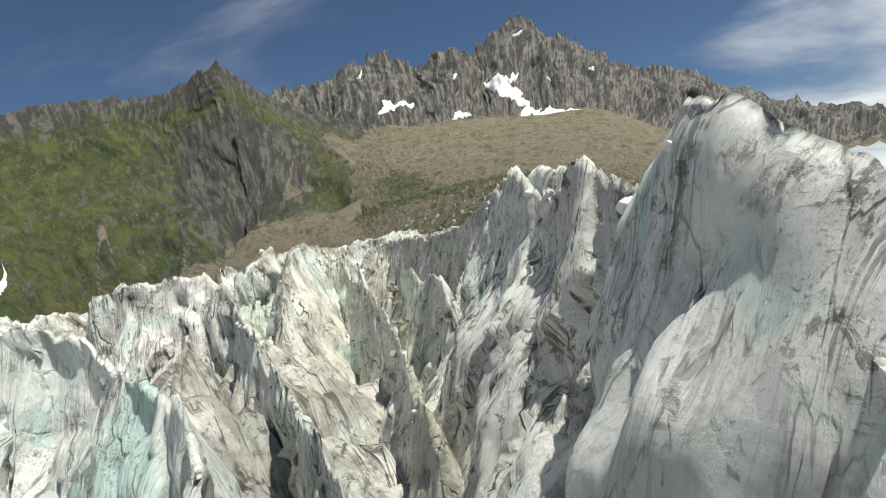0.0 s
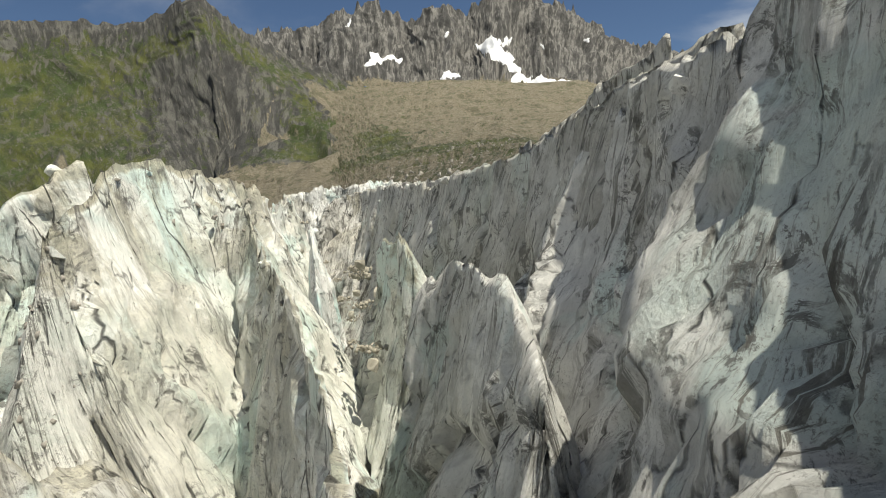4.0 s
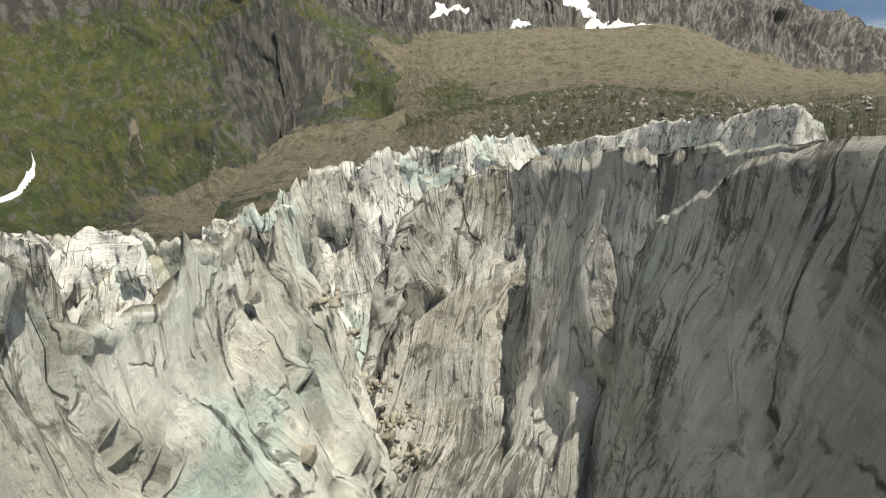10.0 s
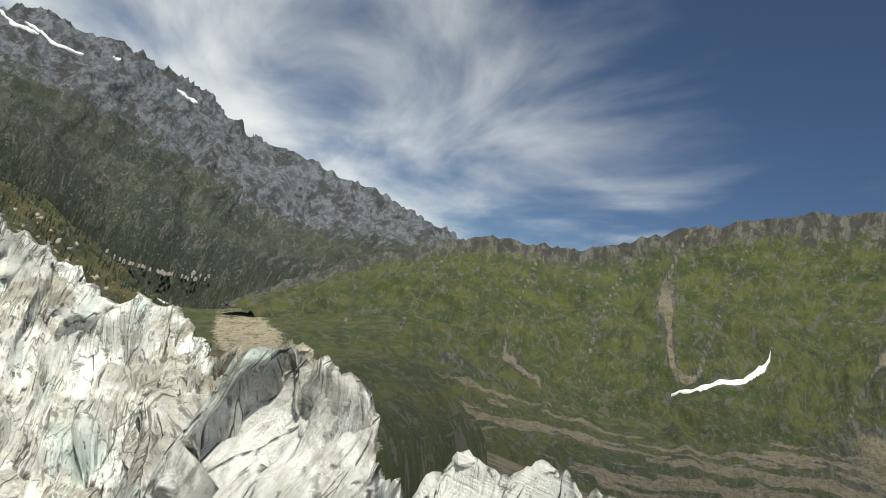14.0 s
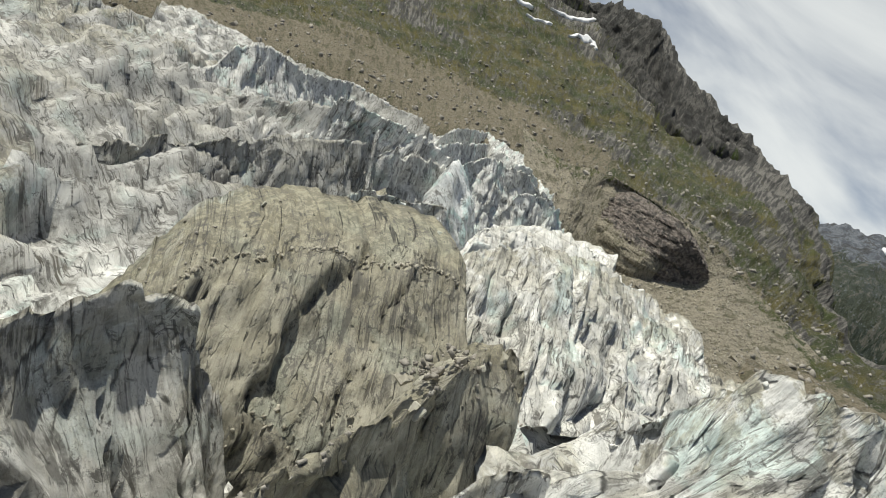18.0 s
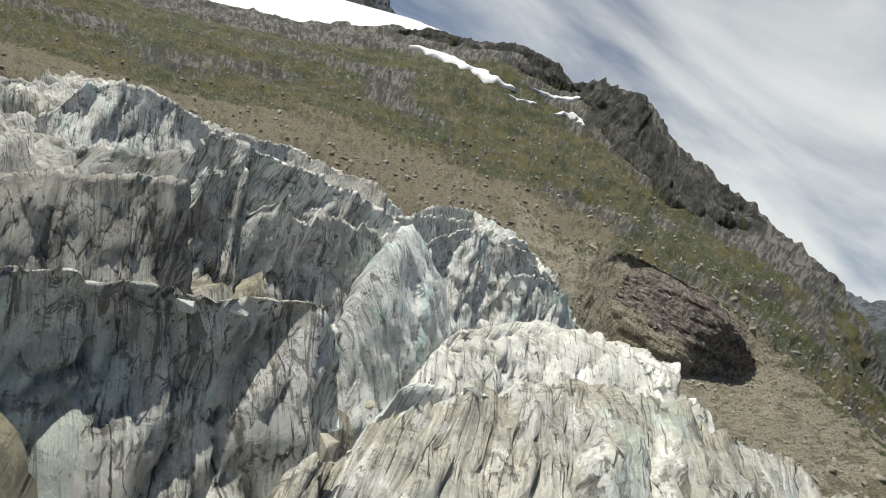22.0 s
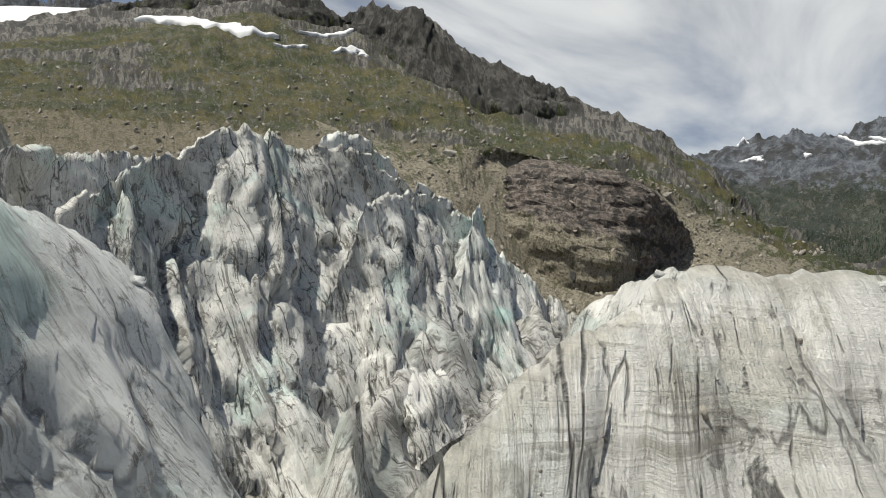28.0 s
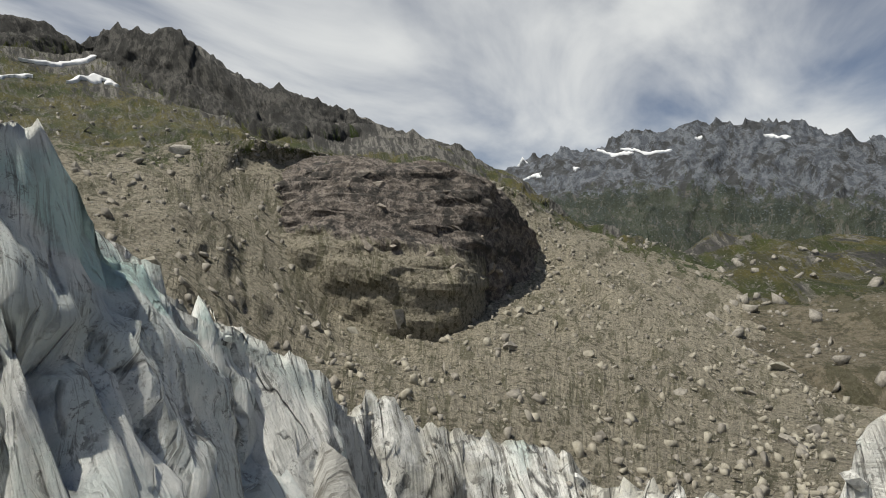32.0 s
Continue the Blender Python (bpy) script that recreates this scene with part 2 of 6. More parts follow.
def land_material(name, rock_a=(0.0752, 0.0729, 0.0697), rock_b=(0.202, 0.194, 0.176), grass_a=(0.036, 0.060, 0.006), grass_b=(0.082, 0.094, 0.013), scree_a=(0.135, 0.117, 0.078), scree_b=(0.25, 0.218, 0.155), size=60.0, pillars=0.12):
    """Rock, grass and scree; the surface's own weights say where each lies. size: metres of the largest variation."""
    n = Nodes(name)
    flat = n.place()
    fall = n.slope_place(0.33)
    post = n.slope_place(pillars)
    big = n.noise(flat, 1.0 / size, 8, 0.6, 0.4)
    mid = n.noise(fall, 6.0 / size, 9, 0.70, 0.5)
    fine = n.noise(flat, 30.0 / size, 9, 0.74)
    column = n.noise(post, 7.0 / size, 9, 0.72, 0.3)
    rock = n.mix(n.span(column, 0.45, 0.55), rock_a, rock_b)
    rock = n.mix(n.span(n.noise(post, 3.0 / size, 7, 0.7, 0.4), 0.53, 0.62, 0, 0.7), rock, (0.0396, 0.0388, 0.0372))
    rock = n.mix(n.span(fine, 0.50, 0.60, 0, 0.7), rock, (0.0396, 0.038, 0.0364))
    rock = n.mix(n.span(n.noise(post, 2.2 / size, 10, 0.72, 0.5), 0.52, 0.55, 0, 0.75), rock, (0.028, 0.028, 0.027))
    grass = n.mix(n.span(big, 0.40, 0.60), grass_a, grass_b)
    grass = n.mix(n.span(fine, 0.50, 0.60, 0, 0.5), grass, (0.0238, 0.0269, 0.0095))
    grass = n.mix(n.span(n.noise(fall, 3.2 / size, 10, 0.80, 0.6), 0.48, 0.55, 0, 0.6), grass, (0.018, 0.025, 0.007))
    grass = n.mix(n.span(n.noise(fall, 4.6 / size, 10, 0.72, 0.9), 0.555, 0.58, 0, 0.85), grass, (0.105, 0.10, 0.082))
    grass = n.mix(n.span(n.noise(fall, 55.0 / size, 6, 0.78), 0.57, 0.62, 0, 0.85), grass, rock_b)
    grass = n.mix(n.span(n.noise(fall, 9.0 / size, 9, 0.78, 0.5), 0.56, 0.61, 0, 0.75), grass, (0.123, 0.117, 0.101))
    scree = n.mix(n.span(fine, 0.40, 0.62), scree_a, scree_b)
    scree = n.mix(n.span(n.cells(flat, 110.0 / size, "F1"), 0.1, 0.5, 0.6, 0), scree, (0.285, 0.261, 0.214))
    scree = n.mix(n.span(n.noise(flat, 14.0 / size, 7, 0.72), 0.54, 0.57, 0, 0.75), scree, (0.0673, 0.0618, 0.0356))
    scree = n.mix(n.span(n.noise(fall, 4.0 / size, 10, 0.74, 0.7), 0.53, 0.56, 0, 0.6), scree, (0.066, 0.066, 0.030))
    # single blocks that stand out of grass and scree
    lumps = n.span(n.cells(n.warp(flat, 6.0 / size, size * 0.04), 13.0 / size, "F1"), 0.16, 0.30, 1.0, 0.0)
    lumps = n.calc("MULTIPLY", lumps, n.span(n.noise(flat, 2.5 / size, 9, 0.72), 0.46, 0.58))
    grass = n.mix(n.calc("MULTIPLY", lumps, 0.8), grass, rock_b)
    scree = n.mix(n.calc("MULTIPLY", lumps, 0.6), scree, (0.26, 0.24, 0.205))
    # ragged edges between the kinds
    g = n.calc("ADD", n.attr("grass"), n.calc("MULTIPLY", n.calc("SUBTRACT", mid, 0.5), 2.4))
    g = n.calc("ADD", g, n.calc("MULTIPLY", n.calc("SUBTRACT", fine, 0.5), 1.4))
    s = n.calc("ADD", n.attr("scree"), n.calc("MULTIPLY", n.calc("SUBTRACT", mid, 0.5), 1.2))
    base = n.mix(n.span(s, 0.42, 0.58), rock, scree)
    base = n.mix(n.span(g, 0.42, 0.60), base, grass)
    height = n.calc("ADD", n.calc("MULTIPLY", mid, 0.6), n.calc("MULTIPLY", fine, 0.5))
    height = n.calc("ADD", n.calc("ADD", height, n.calc("MULTIPLY", lumps, 0.12)), n.calc("MULTIPLY", column, 0.9))
    return n.finish(base, 0.92, height, 1.0, size * 0.08)


def stone_material(name, a=(0.24, 0.225, 0.20), b=(0.42, 0.40, 0.36), scale=2.0):
    n = Nodes(name)
    flat = n.place()
    fine = n.noise(flat, scale, 8, 0.65, 0.3)
    base = n.mix(n.span(fine, 0.35, 0.65), a, b)
    base = n.mix(n.calc("MULTIPLY", n.rnd(), 0.45), base, (0.17, 0.15, 0.12))
    base = n.mix(n.span(n.noise(flat, scale * 6, 5, 0.7), 0.55, 0.75, 0, 0.5), base, (0.12, 0.115, 0.10))
    return n.finish(base, 0.9, fine, 0.6, 0.15)


ICE = ice_material("ice_weathered", white=(0.87, 0.87, 0.845), grey=(0.60, 0.605, 0.59), grime=0.6, stripes=0.4)
ICE_CLEAN = ice_material("ice_clean", white=(0.88, 0.89, 0.87), grey=(0.68, 0.73, 0.72), blue=0.5, grime=-0.2, stripes=0.15, cracks=0.45)
# smudged dome ice; its grey also paints in the shade on the domes' faces
ICE_SHADE_SMUDGED = ice_material("ice_smudged", white=(0.86, 0.88, 0.88), grey=(0.58, 0.61, 0.62), blue=0.35, grime=0.25, stripes=0.05, cracks=0.4)
ICE_DUSTY = ice_material("ice_dusty", white=(0.90, 0.90, 0.85), grey=(0.74, 0.77, 0.72), blue=0.3, dirty=0.5, grime=-0.1, stripes=0.35)
ICE_BANDED = ice_material("ice_banded", white=(0.90, 0.895, 0.865), grey=(0.76, 0.76, 0.735), blue=0.08, grime=-0.5, banded=0.75, stripes=0.1)
ICE_GREY = ice_material("ice_grey_gritty", white=(0.79, 0.785, 0.75), grey=(0.46, 0.455, 0.43), grime=0.65, blue=0.12, stripes=0.9)
ICE_UPPER = ice_material("ice_upper", white=(0.66, 0.66, 0.645), grey=(0.38, 0.38, 0.365), grime=0.8, blue=0.12, stripes=0.9)
ICE_SILT = ice_material("ice_silty", white=(0.56, 0.54, 0.46), grey=(0.38, 0.36, 0.29), dirt=(0.135, 0.122, 0.072), mud_pale=(0.34, 0.315, 0.215), dirty=0.9, grime=0.6, blue=0.1, stripes=0.6)
LAND = land_material("alp_slope", size=120.0, rock_a=(0.042, 0.042, 0.039), rock_b=(0.130, 0.127, 0.112))
PEAK = land_material("granite_peak", size=120.0, rock_a=(0.0748, 0.073, 0.0704), rock_b=(0.22, 0.213, 0.198))
CRAG = land_material("dark_crag", size=50.0, rock_a=(0.036, 0.036, 0.035), rock_b=(0.112, 0.108, 0.099), pillars=0.45)
LAND_NEAR = land_material("bank_slope", size=30.0, rock_a=(0.055, 0.054, 0.052), rock_b=(0.20, 0.192, 0.175), grass_a=(0.040, 0.055, 0.008), grass_b=(0.104, 0.090, 0.020))
# distance haze is painted in: rock and grass are shifted towards blue
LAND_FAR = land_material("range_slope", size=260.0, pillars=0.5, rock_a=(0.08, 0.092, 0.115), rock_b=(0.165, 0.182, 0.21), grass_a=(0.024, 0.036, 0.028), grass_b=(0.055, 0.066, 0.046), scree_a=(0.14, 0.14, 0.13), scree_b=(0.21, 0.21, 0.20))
STONE = stone_material("boulder_stone")
STONE_PALE = stone_material("boulder_pale", (0.36, 0.34, 0.28), (0.54, 0.51, 0.43))
n_ = Nodes("old_snow")
SNOW = n_.finish(n_.mix(n_.noise(n_.place(), 0.05, 6, 0.6), (0.72, 0.74, 0.77), (0.86, 0.87, 0.89)), 0.6, n_.noise(n_.place(), 0.12, 6), 0.4, 2.0)


# ---- shapes ----
TABLE = np.random.RandomState(12).permutation(256).astype(np.int16)
TABLE = np.concatenate((TABLE, TABLE, TABLE))
VALUE = np.concatenate([np.random.RandomState(13).uniform(-1, 1, 256).astype(np.float32)] * 2)


def vnoise(p, seed=0):
    """Smooth value noise in -1..1 at places p (..., 3)."""
    p = np.asarray(p, np.float32)
    i = np.floor(p)
    f = p - i
    i = i.astype(np.int32)
    f = f * f * f * (f * (f * 6 - 15) + 10)
    x, y, z = ((i[..., k] + s * seed) & 255 for k, s in ((0, 37), (1, 11), (2, 71)))
    a0, a1 = TABLE[x], TABLE[x + 1]
    fx, fy, fz = f[..., 0], f[..., 1], f[..., 2]

    def edge(b0, b1, dz):
        u, w = VALUE[TABLE[b0 + z + dz]], VALUE[TABLE[b1 + z + dz]]
        return u + (w - u) * fx

    b00, b10, b01, b11 = TABLE[a0 + y], TABLE[a1 + y], TABLE[a0 + y + 1], TABLE[a1 + y + 1]
    lo = edge(b00, b10, 0)
    lo = lo + (edge(b01, b11, 0) - lo) * fy
    hi = edge(b00, b10, 1)
    hi = hi + (edge(b01, b11, 1) - hi) * fy
    return (lo + (hi - lo) * fz).astype(float)


def fbm(p, octaves=5, gain=0.5, seed=0):
    p = np.asarray(p, float)
    total, amp = np.zeros(p.shape[:-1]), 1.0
    for k in range(octaves):
        total += amp * vnoise(p * 2.03 ** k + 17.3 * k, seed + k)
        amp *= gain
    return total


def ridged(p, octaves=5, gain=0.5, seed=0):
    """Sharp crests: 1 on the crest, down to about -0.5."""
    p = np.asarray(p, float)
    total, amp, norm = np.zeros(p.shape[:-1]), 1.0, 0.0
    for k in range(octaves):
        total += amp * (1 - 2.2 * np.abs(vnoise(p * 2.07 ** k + 9.1 * k, seed + k)))
        norm += amp
        amp *= gain
    return total / norm


def facets(x, y, seed=0):
    """Flat tilted pieces over the plane: their height in about -1..1, and how far the next piece begins."""
    ix, iy = np.floor(x).astype(np.int32), np.floor(y).astype(np.int32)
    near, after, h = np.full(x.shape, 9.0), np.full(x.shape, 9.0), np.zeros(x.shape)
    for dx in (-1, 0, 1):
        for dy in (-1, 0, 1):
            k = TABLE[TABLE[(ix + dx + seed * 37) & 255] + ((iy + dy + seed * 11) & 255)]
            px, py = ix + dx + 0.5 + 0.45 * VALUE[k] - x, iy + dy + 0.5 + 0.45 * VALUE[k + 90] - y
            r = np.hypot(px, py)
            won = r < near
            after = np.where(won, near, np.minimum(after, r))
            h = np.where(won, 0.7 * VALUE[k + 40] + 0.9 * px * VALUE[k + 60] + 0.6 * py * VALUE[k + 130], h)
            near = np.where(won, r, near)
    return h, after - near


def spline(points, n, axis=0):
    """Catmull-Rom through the points along the axis, sampled n times."""
    p = np.moveaxis(np.asarray(points, float), axis, 0)
    p = np.concatenate((2 * p[:1] - p[1:2], p, 2 * p[-1:] - p[-2:-1]))
    s = np.linspace(0, len(p) - 3 - 1e-9, n)
    i = s.astype(int)
    f = (s - i).reshape(-1, *[1] * (p.ndim - 1))
    a, b, c, d = p[i], p[i + 1], p[i + 2], p[i + 3]
    r = 0.5 * (2 * b + (c - a) * f + (2 * a - 5 * b + 4 * c - d) * f * f + (3 * b - a - 3 * c + d) * f ** 3)
    return np.moveaxis(r, 0, axis)


def normals(v):
    n = np.cross(np.gradient(v, axis=1), np.gradient(v, axis=0))
    return n / (np.linalg.norm(n, axis=-1, keepdims=True) + 1e-9)


def grid_object(name, v, material, weights=None, smooth=True, parent=None, keep=None):
    """A mesh over a grid of places (rows, columns, 3); weights: named values for each place."""
    nv, nu = v.shape[:2]
    k = np.arange(nv * nu).reshape(nv, nu)
    quads = np.stack((k[:-1, :-1], k[:-1, 1:], k[1:, 1:], k[1:, :-1]), -1).reshape(-1, 4)
    if keep is not None:
        quads = quads[keep[:-1, :-1].ravel()]
    me = bpy.data.meshes.new(name)
    me.vertices.add(nv * nu)
    me.vertices.foreach_set("co", v.astype(np.float32).ravel())
    me.loops.add(quads.size)
    me.loops.foreach_set("vertex_index", quads.ravel().astype(np.int32))
    me.polygons.add(len(quads))
    me.polygons.foreach_set("loop_start", np.arange(0, quads.size, 4, dtype=np.int32))
    me.polygons.foreach_set("use_smooth", np.full(len(quads), smooth))
    me.update(calc_edges=True)
    weights = dict(weights or {})
    if "grass" in weights and "along" not in weights:
        weights.update(SLOPE)
    for key, w in weights.items():
        a = me.attributes.new(key, "FLOAT", "POINT")
        a.data.foreach_set("value", np.broadcast_to(w, (nv, nu)).astype(np.float32).ravel())
    me.materials.append(material)
    ob = new(name, me)
    ob.parent = parent
    return ob


SLOPE = {}


def slope_surface(rows, nu, nv, seed, amp, scale, jag=0.0, fall=3.0, gully=0.6, sink=60.0, fine=0.10, calm=None):
    """A mountainside through rows of places, from the crest down to the foot; amp: metres of relief for each row."""
    rows = np.asarray(rows, float)
    if sink:
        # the foot runs on into the ground
        low = rows[-1] + (rows[-1] - rows[-2]) * 0.35
        low[:, 2] = rows[-1][:, 2] - sink
        rows, amp = np.concatenate((rows, low[None])), (*amp, amp[-1])
    v = spline(spline(rows, nv, 0), nu, 1)
    n = normals(v)
    if np.mean(n[..., 2]) < 0:
        n = -n
    a = np.interp(np.linspace(0, len(amp) - 1, nv), np.arange(len(amp)), amp)[:, None]
    arc = np.cumsum(np.linalg.norm(np.diff(v, axis=1, prepend=v[:, :1]), axis=-1), axis=1)
    arc = np.repeat(arc[: nv // 2].mean(0, keepdims=True), nv, axis=0)
    drop = np.cumsum(np.linalg.norm(np.diff(v, axis=0, prepend=v[:1]), axis=-1), axis=0)
    wob = fbm(v / (scale * 2.2), 3, seed=seed + 50)
    q = np.stack((arc / scale + wob * 0.6, drop / (scale * fall), np.zeros_like(arc) + seed), -1)
    d = gully * ridged(q, 5, 0.5, seed) + (1 - gully) * ridged(v / (scale * 0.8), 4, 0.5, seed + 9)
    q[..., 0] *= 4.3
    q[..., 1] *= 2.0
    d += fine * ridged(q, 4, 0.55, seed + 21)
    v = v + n * (a * d)[..., None]
    SLOPE.update(along=arc + 0.06 * scale * wob, down=drop)
    if jag:
        edge = np.clip(1 - np.arange(nv) / (nv * 0.15), 0, 1)[:, None] ** 1.3
        j = ridged(np.stack((arc / (scale * 0.40), drop / (scale * 1.5), arc * 0 + 3.3), -1), 5, 0.55, seed + 31)
        if calm is not None:
            # a grassy crest is smoother than a rocky one
            edge = edge * np.interp(np.linspace(0, 1, nu), *calm)[None, :]
        v[..., 2] += jag * edge * (j - 0.1)
    return v, n


def capsules(u, k, spans):
    """1 inside flat spots on a surface, each from (u, k) to (u, k) with half widths."""
    best = np.zeros(np.broadcast(u, k).shape)
    for u0, k0, u1, k1, w in spans:
        du, dk = u1 - u0, k1 - k0
        t = np.clip(((u - u0) * du + (k - k0) * dk) / (du * du + dk * dk + 1e-9), 0, 1)
        r = np.hypot(u - u0 - t * du, (k - k0 - t * dk))
        best = np.maximum(best, np.clip(1.5 - r / w, 0, 1))
    return best


def snow_patch(v, n, places, width, parent, seed, lift=1.5):
    """A tongue of old snow draped over a surface v along a few places."""
    at = np.asarray(places, float)
    flatv = v.reshape(-1, 3)
    ij = np.array([np.unravel_index(((flatv - p) ** 2).sum(1).argmin(), v.shape[:2]) for p in at], float)
    if len(ij) < 2:
        ij = np.concatenate((ij, ij + 3))
    line = spline(ij, 60)
    w = np.asarray(width, float)
    wid = np.interp(np.linspace(0, 1, 60), np.linspace(0, 1, len(w)), w)
    i0, j0 = ij.mean(0).astype(int)
    gi = np.linalg.norm(v[min(i0 + 1, v.shape[0] - 1), j0] - v[i0, j0])
    gj = np.linalg.norm(v[i0, min(j0 + 1, v.shape[1] - 1)] - v[i0, j0])
    metres = line * (gi, gj)
    run = np.gradient(metres, axis=0)
    run /= np.linalg.norm(run, axis=1, keepdims=True) + 1e-9
    side = np.stack((-run[:, 1], run[:, 0]), -1)
    a = np.linspace(-1, 1, 17)
    s = np.linspace(0, 1, 60)
    taper = np.clip(np.minimum(s, 1 - s) * 7, 0, 1) ** 0.5
    rag = np.stack([1 + 0.55 * fbm(np.stack((s * 9, s * 0 + e, s * 0), -1), 4, 0.6, seed) for e in (1.0, 6.0)], -1)
    half = (wid * taper)[:, None] * np.where(a < 0, rag[:, :1], rag[:, 1:])
    m = metres[:, None] + side[:, None] * (a * half)[..., None]
    r = np.clip(m[..., 0] / gi, 0, v.shape[0] - 1.001)
    c = np.clip(m[..., 1] / gj, 0, v.shape[1] - 1.001)
    i, j = r.astype(int), c.astype(int)
    fr, fc = (r - i)[..., None], (c - j)[..., None]

    def bil(g):
        return g[i, j] * (1 - fr) * (1 - fc) + g[i + 1, j] * fr * (1 - fc) + g[i, j + 1] * (1 - fr) * fc + g[i + 1, j + 1] * fr * fc

    up = lift * (1.2 - 1.7 * np.abs(a) ** 4)[None, :, None]
    ob = grid_object("snow_patch", bil(v) + bil(n) * up, SNOW, {}, parent=parent)
    return ob


# ---- mountains ----
def steep(v):
    n = normals(v)
    return np.abs(n[..., 2])


def north_alp():
    """The green ridge with its dark buttress and the stony meadow below."""
    crest = [(-2010, 309, -212), (-2255, 713, 20), (-2255, 1214, 289), (-2042, 1555, 359), (-1710, 1877, 580), (-1309, 2148, 713), (-925, 2180, 693), (-698, 2086, 737), (-640, 2150, 708), (-482, 2272, 624), (-185, 2503, 497)]
    shoulder = [(-1603, 353, -181), (-1714, 598, -68), (-1752, 1024, 63), (-1581, 1292, 109), (-1355, 1594, 261), (-1059, 1802, 339), (-785, 1829, 353), (-565, 1784, 440), (-528, 1784, 417), (-349, 1844, 347), (-97, 1984, 300)]
    middle = [(-1194, 371, -155), (-1206, 538, -109), (-1150, 768, -76), (-992, 909, -87), (-839, 1136, -6), (-685, 1242, 32), (-523, 1267, 71), (-378, 1370, 107), (-416, 1341, 111), (-250, 1329, 143), (-59, 1381, 146)]
    lower = [(-733, 357, -123), (-711, 419, -113), (-692, 548, -104), (-595, 646, -89), (-487, 748, -59), (-385, 791, -35), (-283, 816, -12), (-193, 824, 7), (-277, 759, 12), (-168, 771, 30), (-45, 797, 47)]
    foot = [(-320, 259, -83), (-309, 283, -78), (-281, 315, -72), (-235, 353, -66), (-192, 377, -54), (-152, 390, -44), (-116, 406, -34), (-78, 408, -19), (-137, 361, -22), (-86, 370, -8), (-31, 399, 0)]
    rows = [crest, shoulder, middle, lower, foot]
    v, n = slope_surface(rows, 380, 250, 3, (12, 27, 25, 6, 4), 120, jag=22, fall=5, gully=1.0, fine=0.22)
    k, s = np.linspace(0, 1.2, 250)[:, None], steep(v)
    u = np.linspace(0, 1, 380)[None, :]
    butt = np.exp(-((u - 0.745) / 0.15) ** 4) * np.exp(-((k - 0.33) / 0.18) ** 4) * (0.75 + 0.35 * vnoise(np.stack(np.broadcast_arrays(u * 60, k * 5, u * 0), -1), 6))
    tan = np.clip((u - 0.42 - 0.1 * (0.8 - k)) / 0.10, 0, 1) * np.clip((k - 0.52) / 0.04, 0, 1) * np.clip((0.92 - k) / 0.2, 0, 1)
    tan = np.maximum(tan, np.clip((u - 0.905 - 0.1 * (k - 0.2)) / 0.04, 0, 1) * np.clip((k - 0.10) / 0.05, 0, 1))
    tan = np.maximum(tan, np.clip((0.13 - u) / 0.05, 0, 1) * np.clip((k - 0.68) / 0.05, 0, 1))
    # terraces at the foot: thin lines of stones along the slope
    terrace = vnoise(np.stack(np.broadcast_arrays(u * 14, k * 46 + 5 * u, u * 0 + 7), -1), 15) + 0.5 * vnoise(np.stack(np.broadcast_arrays(u * 40, k * 90, u * 0 + 3), -1), 16)
    tan = np.maximum(tan, 0.95 * np.clip(terrace * 3, 0, 1) * np.clip((k - 0.60) / 0.06, 0, 1))
    # gullies of bare stone run down the grass
    slant = vnoise(np.stack(np.broadcast_arrays(u * 36 + k * 4, k * 1.0, u * 0), -1), 4)
    gul = np.clip(1.4 - np.abs(slant) / 0.045, 0, 1) * np.clip((0.62 - k) / 0.1, 0, 1)
    strip = 0.9 * capsules(u, k, ((0.95, 0.34, 0.985, 0.52, 0.020), (0.90, 0.40, 0.93, 0.55, 0.016)))
    grass = 0.80 - 0.8 * np.clip((0.12 - k) / 0.12, 0, 1) - 1.1 * butt - 0.7 * np.clip(0.5 - s, 0, 1) - 0.9 * tan - 0.8 * gul + strip + 0.02 * np.clip((k - 0.85) / 0.1, 0, 1)
    tan = np.maximum(tan, gul * 0.7)
    ob = grid_object("mountain_ridge", v, LAND, {"grass": grass, "scree": tan * 0.9 + 0.05})
    tagged(ob, "grassy mountain ridge with grey crags and a tan scree apron", "mountain", kind="structure")
    return v, n


